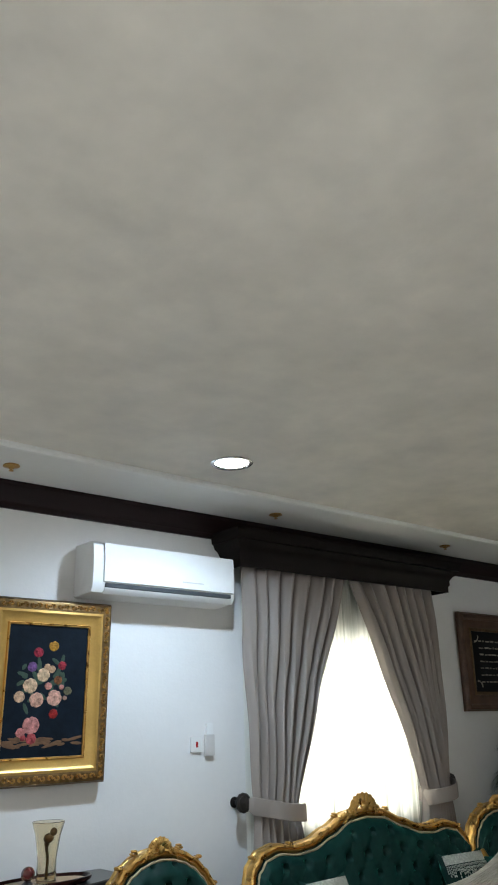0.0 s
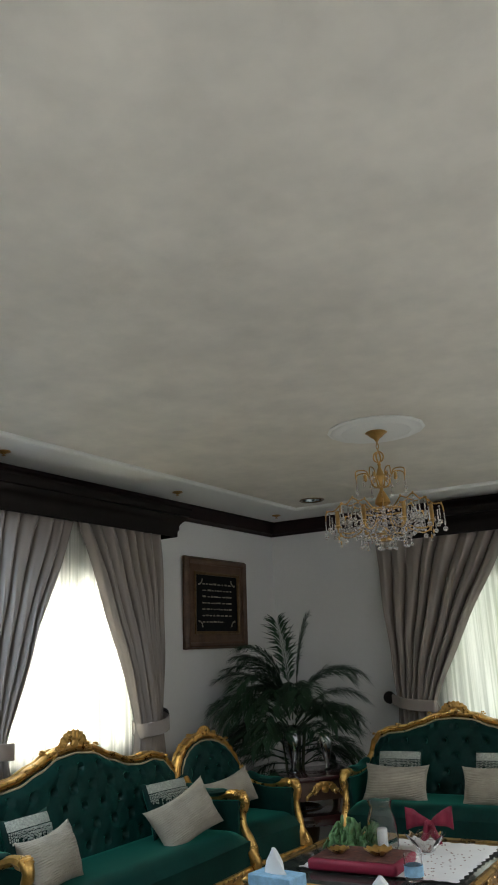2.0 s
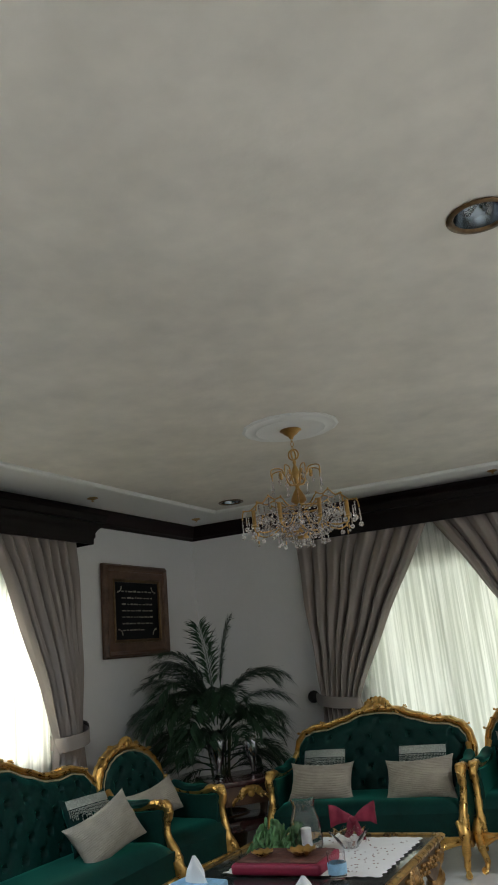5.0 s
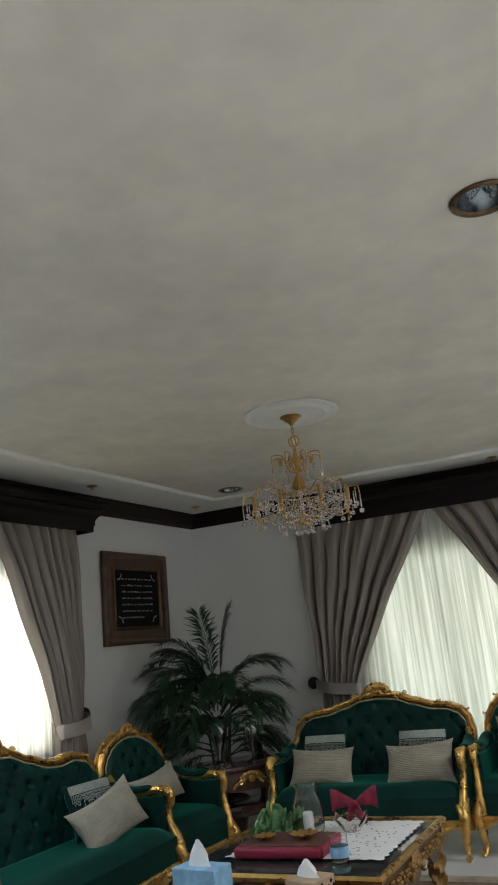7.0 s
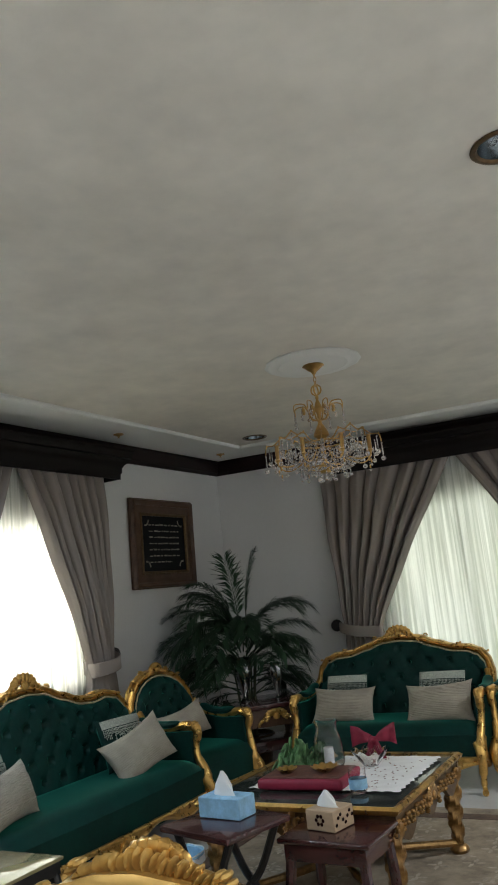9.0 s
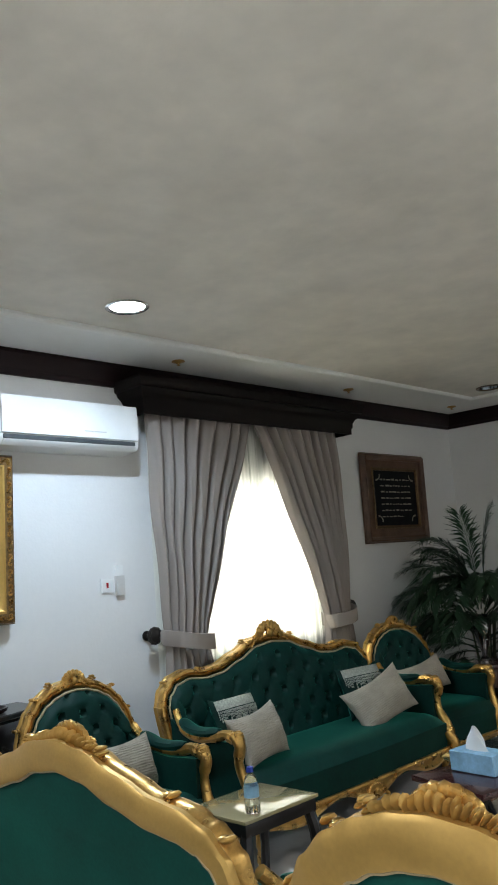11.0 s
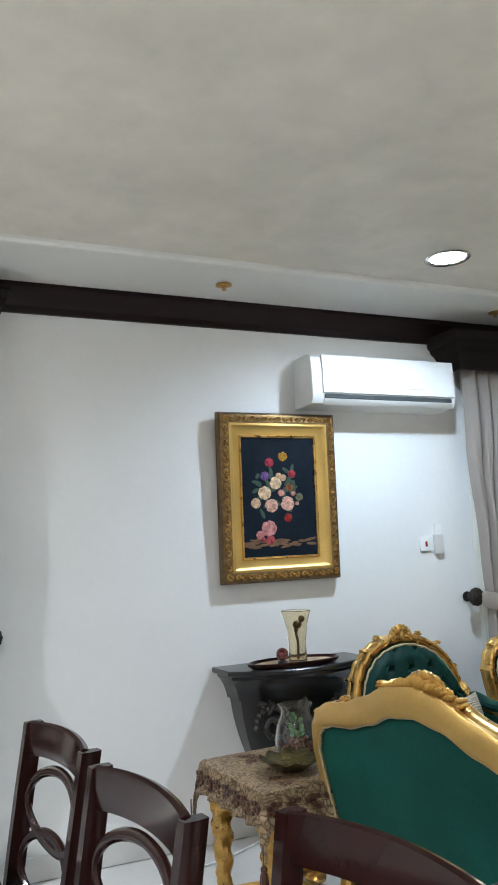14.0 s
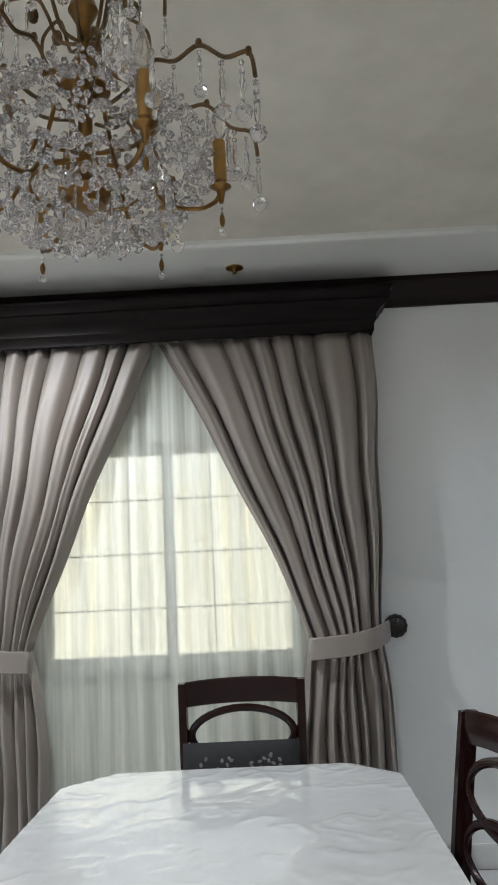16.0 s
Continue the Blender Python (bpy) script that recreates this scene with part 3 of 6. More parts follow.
def shrink(line, by, taper=False):
    pts = [Vector(p) for p in line]
    out = []
    for i, p in enumerate(pts):
        d = (pts[min(i + 7, len(pts) - 1)] - pts[max(i - 7, 0)]).normalized()
        out.append(p + Vector((d.y, -d.x)) * (board(by, p.y) if taper else by))
    return out


def carving(bm, at, w, h, seed, depth=0.03):
    """A spray of leaves and scrolls round a shell, w wide and h high, facing -y and +y."""
    rnd = random.Random(seed)
    x0, y0, z0 = at
    for k in range(9):
        a = math.pi * (k + 0.5) / 9
        blob(bm, (x0 + 0.26 * w * math.cos(a), y0, z0 + h * (0.18 + 0.5 * math.sin(a))), (0.06 * w + 0.006, depth * 0.7, 0.30 * h), Euler((0, math.pi / 2 - a, 0)), 7)
    blob(bm, (x0, y0 - depth * 0.5, z0 + h * 0.3), (0.1 * w, depth * 0.8, 0.26 * h), None, 9)
    for s in (-1, 1):
        for k in range(6):
            u = k / 5
            blob(bm, (x0 + s * w * (0.22 + 0.28 * u), y0 - depth * 0.2 * rnd.random(), z0 + h * (0.28 - 0.5 * u * u) + rnd.uniform(-0.006, 0.006)), (0.07 * w, depth * 0.8, 0.13 * h), Euler((0, s * (0.5 + 0.7 * u) + rnd.uniform(-0.3, 0.3), 0)), 7)
        for k in range(7):
            a = k / 6 * 4.6
            r = 0.085 * w * (1 - k / 9)
            blob(bm, (x0 + s * (0.3 * w + r * math.cos(a)), y0 - depth * 0.5, z0 + 0.1 * h + r * math.sin(a)), (0.022 * w + 0.003,) * 3, None, 6)


def seat_piece(name, m, width, keys, label, category, group, depth=0.62, arms=0.965, tuft=0.16, crest_w=0.3, crest_h=0.085, narrow=0.1, seed=1, rear_w=0.078):
    """A gilt French-style seat; front towards -y, back rim at y = 0, middle at x = 0."""
    th = thing(name, m, label, category, group)
    half = width / 2
    line = back_outline(keys, half, narrow)
    zt = keys[0][1]
    # gilt back frame with a moulded edge
    bm = bmesh.new()
    rim(bm, line, 0.05, -0.03, 0.02, carve=0.22)
    back = part("back_frame", bm, GOLD, th, "gilt carved wooden back frame")
    bm = bmesh.new()
    rim(bm, line, rear_w, 0.018, 0.05, inset=0.002, taper=True)
    part("rear_frame", bm, GOLDP, back, "plain gold painted rear of the frame")
    for nm, y, w, ins in (("front_piping", -0.036, 0.013, 0.047), ("rear_piping", 0.047, 0.010, rear_w - 0.001)):
        bm = bmesh.new()
        inner = shrink(line, ins + w / 2, taper=y > 0)
        tube(bm, [(p.x, y + lean(p.y), p.y) for p in inner], w / 2, 6)
        part(nm, bm, GOLDPALE, back, "pale gold braid")
    # crest
    bm = bmesh.new()
    carving(bm, (0, lean(zt) - 0.022, zt - 0.035), crest_w, crest_h * 1.25, seed, 0.02)
    part("crest", bm, GOLD, back, "gilt carved leaf crest")
    bm = bmesh.new()
    for k in range(25 if rear_w > 0.085 else 0):
        u = (k - 12) / 12
        x = crest_w * 0.6 * u
        tall = crest_h * (0.29 - 0.15 * abs(u) + 0.06 * (k % 2))
        blob(bm, (x, lean(zt) + 0.004 + 0.006 * (k % 3), curve(keys, abs(x) / half) + tall * 0.45), (0.017 * crest_w, 0.02, tall), Euler((0, u * 0.75, 0)), 7)
    for sgn in (-1, 1):
        for k in range(6):
            a = k / 5 * 4.8
            q = 0.016 * (1 - k / 9)
            x = sgn * crest_w * 0.66
            blob(bm, (x + sgn * q * math.cos(a), lean(zt) + 0.006, curve(keys, abs(x) / half) + 0.008 + q * math.sin(a)), (0.007, 0.02, 0.007), None, 6)
    part("rear_crest", bm, GOLDP, back, "gold painted shell carving")["kind"] = "stuff"
    bm = bmesh.new()
    for s in (-1, 1):
        for f in (0.64, 0.92):
            x = s * half * f
            blob(bm, (x, lean(0.9), curve(keys, f) + 0.002), (0.014, 0.022, 0.009), Euler((0, s * 0.4, 0)), 8)
            blob(bm, (x + s * 0.02, lean(0.9), curve(keys, f) + 0.006), (0.009, 0.026, 0.010), None, 7)
    part("rim_leaves", bm, GOLD, back)
    # tufted front pad
    inner = shrink(line, 0.05)
    nx, nz = max(44, int(width * 64)), 44
    bm = bmesh.new()
    rows = []

    def top_at(x):
        best = [p for p in inner if p.y > 0.6]
        for a, b in zip(best, best[1:]):
            if min(a.x, b.x) <= x <= max(a.x, b.x) and abs(a.x - b.x) > 1e-6:
                return a.y + (b.y - a.y) * (x - a.x) / (b.x - a.x)
        return 0.6
    hw = max(p.x for p in inner)
    for j in range(nz + 1):
        v = j / nz
        row = []
        for i in range(nx + 1):
            u = -1 + 2 * i / nx
            x = hw * math.sin(u * math.pi / 2) * 0.999
            ztop = top_at(x)
            z = 0.42 + (ztop - 0.42) * v
            nar = 1 - narrow * max(0, 1 - (z - 0.47) / (keys[-1][1] - 0.47)) ** 1.5 if z < keys[-1][1] else 1
            xx = x * nar
            edge = min(1, (1 - abs(u)) * 7) ** 0.5 * min(1, (1 - v) * 9) ** 0.5
            y = -0.012 - 0.062 * edge
            if tuft:
                a, b = xx / tuft, (z - 0.5) / (tuft * 1.35)
                q, w = (a + b) / 1.0, (a - b) / 1.0
                dq, dw = abs(q - round(q)), abs(w - round(w))
                dim = math.exp(-(dq * dq + dw * dw) / 0.018)
                crease = max(math.exp(-dq * dq / 0.004), math.exp(-dw * dw / 0.004))
                y += (0.046 * dim + 0.010 * crease) * edge
            row.append((xx, y + lean(z), z))
        rows.append(row)
    grid(bm, rows)
    part("backrest", bm, VELVET, th, "button-tufted dark green velvet back")
    if tuft:
        bm = bmesh.new()
        for ia in range(-20, 21):
            for ib in range(-1, 8):
                if (ia + ib) % 2:
                    continue
                x, z = ia * tuft / 2, 0.5 + ib * tuft * 0.675
                if abs(x) < hw * 0.88 and z < top_at(x) - 0.07:
                    blob(bm, (x, -0.036 + lean(z), z), (0.011, 0.006, 0.011), None, 6)
        part("buttons", bm, VELVET, th)["kind"] = "stuff"
    # plain rear panel
    inner = shrink(line, rear_w - 0.003, taper=True)
    bm = bmesh.new()
    c = bm.verts.new((0, 0.046 + lean(0.75), 0.75))
    rr = [bm.verts.new((p.x, 0.036 + lean(p.y), p.y)) for p in inner]
    for a, b in zip(rr, rr[1:]):
        bm.faces.new((a, b, c))
    bm.faces.new((rr[-1], rr[0], c))
    part("rear_panel", bm, VELVETB, th, "smooth green velvet rear panel")
    # seat cushion, swelling upwards
    bm = bmesh.new()
    sw = half * 0.955
    nx, ny = 24, 14
    rows = []
    for j in range(ny + 1):
        y = -depth + (depth - 0.03) * j / ny
        row = []
        for i in range(nx + 1):
            u = -1 + 2 * i / nx
            e = min(1, (1 - abs(u)) * 8) ** 0.5 * min(1, j / 2.5, (ny - j + 1) / 3) ** 0.5
            bow = -0.03 * (1 - u * u) * (1 - j / ny)
            row.append((sw * u * (1 - 0.03 * j / ny), y + bow, 0.385 + 0.075 * e))
        rows.append(row)
    top = grid(bm, rows)
    low = [[bm.verts.new((v.co.x, v.co.y, 0.2)) for v in r] for r in (top[0], top[-1])]
    for t, b in ((top[0], low[0]), (top[-1], low[1])):
        for k in range(nx):
            bm.faces.new((t[k], t[k + 1], b[k + 1], b[k]))
    part("seat", bm, VELVET, th, "dark green velvet seat cushion")
    # scalloped gilt apron
    for s, nm in ((0, "apron"), (-1, "side_rail"), (1, "side_rail")):
        bm = bmesh.new()
        rows = []
        n = 36
        for k in range(n + 1):
            u = -1 + 2 * k / n
            drop = 0.035 * math.cos(u * math.pi * (3 if width > 1.2 else 2)) + 0.03 * abs(u) ** 3 + (0.035 * math.exp(-u * u * 30))
            z0, z1 = 0.19 - drop * 0.8, 0.245
            if s == 0:
                p = Vector((sw * u, -depth - 0.03 * (1 - u * u) - 0.012, 0))
                q = Vector((0, -1, 0))
            else:
                p = Vector((s * (sw + 0.004), -depth / 2 + depth / 2 * u, 0))
                q = Vector((s, 0, 0))
            rows.append([p + q * o + Vector((0, 0, z)) for o, z in ((0, z0), (0.012, z0 + 0.004), (0.018, z0 + 0.02), (0.008, (z0 + z1) / 2), (0.014, z1 - 0.012), (0.004, z1), (-0.012, z1), (-0.012, z0))])
        grid(bm, rows, wrap_u=True, cap=True)
        part(nm, bm, GOLD, th, "scalloped gilt rail")
    bm = bmesh.new()
    carving(bm, (0, -depth - 0.055, 0.165), 0.22, 0.07, seed + 3, 0.018)
    part("apron_carving", bm, GOLD, th)["kind"] = "stuff"
    for s in (-1, 1):
        # cabriole front leg, straight rear leg
        x = s * (sw - 0.03)
        bm = bmesh.new()
        tube(bm, smooth_path([(x, -depth + 0.01, 0.33), (x + s * 0.022, -depth - 0.03, 0.25), (x + s * 0.012, -depth - 0.015, 0.14), (x, -depth + 0.01, 0.06), (x + s * 0.01, -depth - 0.02, 0.018), (x + s * 0.012, -depth - 0.04, 0.022)], 6), [0.04] * 3 + [0.038] * 4 + [0.03] * 6 + [0.022] * 6 + [0.017] * 6 + [0.022] * 6, 10)
        part("leg", bm, GOLD, th)
        bm = bmesh.new()
        tube(bm, smooth_path([(x, -0.02, 0.47), (x, -0.005, 0.3), (x, 0.03, 0.12), (x, 0.06, 0.0)], 5), [0.032] * 6 + [0.026] * 5 + [0.02] * 5, 8)
        part("leg", bm, GOLD, th)
        if arms:
            # padded arm, gilt rail, scrolled front post
            ax = s * half * arms
            bm = bmesh.new()
            tube(bm, smooth_path([(ax * 0.965, -0.03, 0.74), (ax, -0.12, 0.66), (ax * 1.01, -0.25, 0.625), (ax * 1.01, -0.38, 0.635), (ax * 1.005, -0.47, 0.655), (ax * 1.0, -0.53, 0.64)], 6), [0.02] * 6 + [0.024] * 12 + [0.027] * 8 + [0.032] * 5, 8)
            part("arm_rail", bm, GOLD, th)
            bm = bmesh.new()
            tube(bm, smooth_path([(ax * 0.985, -0.10, 0.70), (ax * 1.0, -0.2, 0.662), (ax * 1.0, -0.32, 0.655), (ax * 1.0, -0.42, 0.668)], 6), [0.02, 0.03, 0.036, 0.04] + [0.042] * 11 + [0.038, 0.034, 0.028, 0.018], 10, 0.6)
            part("arm_pad", bm, VELVET, th, "green velvet arm pad")
            bm = bmesh.new()
            tube(bm, smooth_path([(ax * 1.0, -0.53, 0.655), (ax * 1.005, -0.565, 0.61), (ax * 1.0, -0.545, 0.53), (ax * 0.99, -0.56, 0.45), (ax * 0.98, -depth + 0.0, 0.36), (ax * 0.975, -depth + 0.0, 0.25)], 6), [0.034] * 5 + [0.03] * 6 + [0.024] * 8 + [0.028] * 6 + [0.036] * 6, 10)
            for k in range(8):
                a = k / 7 * 5
                r = 0.03 * (1 - k / 11)
                blob(bm, (ax * 1.0, -0.545 + r * math.cos(a), 0.645 + r * math.sin(a)), (0.034, 0.014, 0.014), None, 7)
            for k in range(4):
                blob(bm, (ax * 0.985, -0.57 - 0.012 * k, 0.36 - 0.02 * k), (0.03, 0.016, 0.024), Euler((0.5, 0, 0)), 7)
            part("arm_post", bm, GOLD, th, "scrolled gilt arm post")
            # upholstered side under the arm
            bm = bmesh.new()
            rows = []
            for j in range(9):
                v = j / 8
                y = -0.02 - 0.52 * v
                zt2 = curve([(0, 0.70), (0.25, 0.63), (0.6, 0.61), (1, 0.62)], v)
                rows.append([(s * (abs(ax) - 0.02 + o), y, z) for o, z in ((0.014, 0.22), (0.02, zt2), (-0.02, zt2), (-0.028, 0.5), (-0.024, 0.22))])
            grid(bm, rows, wrap_u=True, cap=True)
            part("side_panel", bm, VELVET, th, "green velvet side panel")
    return th


def cushion(m, w, h, t, material, name, label, ribs=0, fringe=False):
    """A soft stuffed pillow with drawn-in edges and pointed corners, lying in its local xz plane, facing -y."""
    th = thing(name, m, label, "cushion", name + "s")
    n = 96 if ribs else 36
    at = m.to_translation()
    bm = bmesh.new()
    for s in (-1, 1):
        rows = []
        for j in range(n + 1):
            v = -1 + 2 * j / n
            row = []
            for i in range(n + 1):
                u = -1 + 2 * i / n
                e = max(0.0, (1 - u * u) * (1 - v * v)) ** 0.5
                px = 1 - 0.11 * (1 - v * v) * abs(u) ** 3
                pz = 1 - 0.13 * (1 - u * u) * abs(v) ** 3
                crease = noise.noise(Vector((u * 2.6, v * 2.6, at.x * 3 + at.y))) * 0.016 + noise.noise(Vector((u * 6, v * 6, at.y * 3))) * 0.006
                y = s * (t / 2 * e + crease * e ** 0.5 * (1.3 - e))
                if ribs:
                    y += s * 0.0016 * math.sin(v * ribs * math.pi) * min(1, e * 4)
                row.append((w / 2 * u * px, y - 0.012 * u * v, h / 2 * v * pz + 0.012 * (u * u - 0.4) * (v > 0) * v))
            rows.append(row if s > 0 else row[::-1])
        grid(bm, rows)
    bmesh.ops.remove_doubles(bm, verts=bm.verts[:], dist=1e-4)
    part("cover", bm, material, th)
    if fringe:
        bm = bmesh.new()
        rows = []
        for z in (h * 0.45, h * 0.41, h * 0.35, h * 0.29):
            rows.append([(w * 0.46 * (-1 + 2 * i / 20), -t / 2 * max(0, (1 - (-0.92 + 1.84 * i / 20) ** 2) * (1 - (2 * z / h) ** 2)) ** 0.5 - 0.012, z) for i in range(21)])
        grid(bm, rows)
        part("sequin_band", bm, SEQUIN, th, "silver sequin band")
        bm = bmesh.new()
        rnd = random.Random(3)
        for i in range(34):
            u = -0.9 + 1.8 * i / 33
            ln = h * rnd.uniform(0.1, 0.26)
            yb = -t / 2 * max(0, 1 - u * u) ** 0.5 - 0.012
            for k in range(4):
                blob(bm, (w * 0.5 * u, yb, h * 0.28 - ln * (k + 0.5) / 4), (0.0045, 0.0045, ln / 9), None, 5)
        part("bead_fringe", bm, SEQUIN, th, "hanging silver bead fringe")
    return th


sofa_a = seat_piece("sofa", pose(2.305, 5.48, 0, 0, 0, 0), 1.92, SOFA3, "gilt carved three-seat sofa in tufted green velvet", "sofa", "gilt seating", seed=1, crest_w=0.34, crest_h=0.10)
sofa_b = seat_piece("sofa", pose(4.80, 3.985, 0, 0, 0, -88), 1.46, SOFA2, "gilt carved two-seat sofa in tufted green velvet", "sofa", "gilt seating", seed=2, crest_w=0.32, crest_h=0.09)
sofa_c = seat_piece("sofa", pose(-0.035, 4.085, 0, 0, 0, 90), 1.46, SOFA2C, "gilt two-seat sofa seen from its plain green back", "sofa", "gilt seating", seed=2, crest_w=0.30, crest_h=0.066, rear_w=0.09)
chair_a = seat_piece("armchair", pose(0.82, 5.47, -0.015, 0, 0, 2), 0.70, OVAL, "gilt carved oval-back armchair in green velvet", "armchair", "gilt seating", tuft=0.13, crest_w=0.2, crest_h=0.07, narrow=0.28, seed=3, depth=0.58, arms=0.87)
chair_b = copy_thing(chair_a, pose(3.66, 5.48, -0.02, 0, 0, -9))
chair_c = copy_thing(chair_a, pose(4.90, 2.87, 0, 0, 0, -92))
chair_d = seat_piece("armchair", pose(-0.20, 2.66, 0, 0, 0, 90), 0.78, [(s, z + 0.06) for s, z in OVAL], "gilt oval-back armchair seen from its plain gold back", "armchair", "gilt seating", tuft=0.13, crest_w=0.22, crest_h=0.06, narrow=0.28, seed=4, depth=0.6, arms=0.87, rear_w=0.09)

rb = lambda x, y, z, rz, tilt=-16, roll=0: pose(x, y, z) @ pose(0, 0, 0, 0, 0, rz) @ pose(0, 0, 0, tilt, roll, 0)
SEQ = "small green velvet cushion with a silver beaded fringe"
RIB = "beige ribbed rectangular cushion leaning on a sofa"
cushion(rb(1.68, 5.25, 0.625, 4), 0.34, 0.34, 0.12, VELVET, "sequin_cushion", SEQ, fringe=True)
cushion(rb(1.66, 5.06, 0.595, 8, -24, -4), 0.40, 0.28, 0.18, BEIGE, "ribbed_cushion", RIB, ribs=24)
cushion(rb(2.87, 5.27, 0.62, -6), 0.38, 0.34, 0.12, VELVET, "sequin_cushion", SEQ, fringe=True)
cushion(rb(2.80, 5.08, 0.585, -14, -26, -18), 0.48, 0.30, 0.19, BEIGE, "ribbed_cushion", RIB, ribs=24)
cushion(rb(4.60, 4.37, 0.60, -88), 0.36, 0.36, 0.12, VELVET, "sequin_cushion", SEQ, fringe=True)
cushion(rb(4.42, 4.34, 0.565, -84, -24, 2), 0.50, 0.27, 0.19, BEIGE, "ribbed_cushion", RIB, ribs=24)
cushion(rb(4.60, 3.60, 0.60, -90), 0.38, 0.36, 0.12, VELVET, "sequin_cushion", SEQ, fringe=True)
cushion(rb(4.42, 3.59, 0.565, -92, -24, -3), 0.52, 0.29, 0.19, BEIGE, "ribbed_cushion", RIB, ribs=24)
cushion(rb(3.60, 5.26, 0.60, -12, -24, -10), 0.42, 0.24, 0.16, BEIGE, "ribbed_cushion", "beige ribbed cushion on a green armchair", ribs=20)
cushion(rb(0.90, 5.25, 0.58, 6, -24), 0.40, 0.25, 0.16, BEIGE, "ribbed_cushion", "beige ribbed cushion on a green armchair", ribs=20)
cushion(rb(4.68, 2.93, 0.66, -92, -14), 0.30, 0.32, 0.15, BEIGE, "ribbed_cushion", "beige ribbed cushion on a green armchair", ribs=20)
cushion(rb(4.58, 2.90, 0.58, -92, -18), 0.34, 0.30, 0.12, VELVET, "sequin_cushion", SEQ, fringe=True)


# ---- wall pieces ----
def picture_frame(m, w, h, steps, name, label, category):
    """A frame of mitred mouldings; steps: (inset from the rim, width, depth at the outer edge, depth at the inner edge, material, part name)."""
    th = thing(name, m, label, category)
    for ins, wd, d0, d1, mt, nm in steps:
        bm = bmesh.new()
        rows = []
        for u, d in ((0, 0.0), (0, d0), (0.2, d0 + 0.004), (0.5, (d0 + d1) / 2), (0.8, d1 + 0.003), (1, d1), (1, 0.0)):
            k = ins + wd * u
            rows.append([(sx * (w / 2 - k), -d, sz * (h / 2 - k)) for sx, sz in ((-1, -1), (1, -1), (1, 1), (-1, 1))])
        grid(bm, rows, wrap_u=True, wrap_v=True)
        part(nm, bm, mt, th)
    return th


PW, PH = 0.73, 0.935
pic = picture_frame(pose(0.36, NORTH - 0.034, 1.76) @ pose(0, 0, 0, 1.8, 0, 0), PW, PH, [(0.0, 0.012, 0.03, 0.045, BRONZE, "outer_edge"), (0.012, 0.048, 0.045, 0.05, mat("antique_gilt", (0.22, 0.13, 0.05), 0.4, metal=0.7, vary=0.6, scale=40), "carved_band"), (0.06, 0.066, 0.05, 0.028, GOLDP, "gold_cove"), (0.126, 0.012, 0.034, 0.03, GOLD, "bead_moulding")], "flower_painting", "still life of roses in a carved gilt frame", "painting")
bm = bmesh.new()
for side in range(4):
    ln = (PW if side % 2 == 0 else PH) - 0.05
    cnt = 17 if side % 2 == 0 else 22
    for k in range(cnt):
        u = (-0.5 + (k + 0.5) / cnt) * ln
        for q in range(6):
            a = q / 5 * 4.4 + (0 if k % 2 else math.pi)
            r = 0.015 * (1 - q / 9)
            du, dv = u + r * math.cos(a), 0.036 + r * 0.9 * math.sin(a)
            x, z = {0: (du, -PH / 2 + dv), 1: (PW / 2 - dv, du), 2: (du, PH / 2 - dv), 3: (-PW / 2 + dv, du)}[side]
            blob(bm, (x, -0.052, z), (0.0062, 0.009, 0.0062), None, 6)
part("scroll_carving", bm, GOLD, pic, "gilt scroll carving")["kind"] = "stuff"
CANVAS = mat("dark_canvas", (0.006, 0.011, 0.018), 0.6, spec=0.12, vary=0.6, scale=4, fine=30, bump=0.05)
bm = bmesh.new()
box(bm, (-PW / 2 + 0.13, -0.022, -PH / 2 + 0.13), (PW / 2 - 0.13, -0.010, PH / 2 - 0.13))
canvas = part("canvas", bm, CANVAS, pic, "dark blue painted canvas")
ROSES = [  # place on the canvas, size, colour
    (0.03, 0.225, 0.036, (0.55, 0.33, 0.05)), (-0.055, 0.19, 0.034, (0.45, 0.05, 0.10)), (-0.085, 0.115, 0.034, (0.22, 0.13, 0.42)), (0.085, 0.125, 0.03, (0.45, 0.05, 0.09)),
    (0.0, 0.115, 0.024, (0.70, 0.52, 0.36)), (0.028, 0.105, 0.026, (0.72, 0.55, 0.38)), (-0.02, 0.075, 0.046, (0.78, 0.66, 0.48)), (0.066, 0.05, 0.03, (0.30, 0.14, 0.06)),
    (-0.09, 0.02, 0.05, (0.78, 0.65, 0.48)), (0.012, 0.02, 0.026, (0.70, 0.36, 0.34)), (0.088, 0.015, 0.018, (0.66, 0.34, 0.34)), (-0.145, -0.035, 0.038, (0.72, 0.56, 0.42)),
    (-0.05, -0.05, 0.05, (0.76, 0.52, 0.44)), (0.05, -0.04, 0.054, (0.78, 0.52, 0.46)), (0.11, -0.04, 0.016, (0.5, 0.35, 0.3)), (-0.07, -0.175, 0.058, (0.70, 0.36, 0.38)),
    (-0.125, -0.21, 0.032, (0.68, 0.30, 0.32)), (0.05, -0.12, 0.032, (0.35, 0.03, 0.03)), (-0.065, -0.24, 0.036, (0.55, 0.12, 0.15)), (0.125, -0.005, 0.03, (0.16, 0.18, 0.12)), (-0.11, -0.235, 0.02, (0.5, 0.10, 0.13)),
]
rnd = random.Random(8)
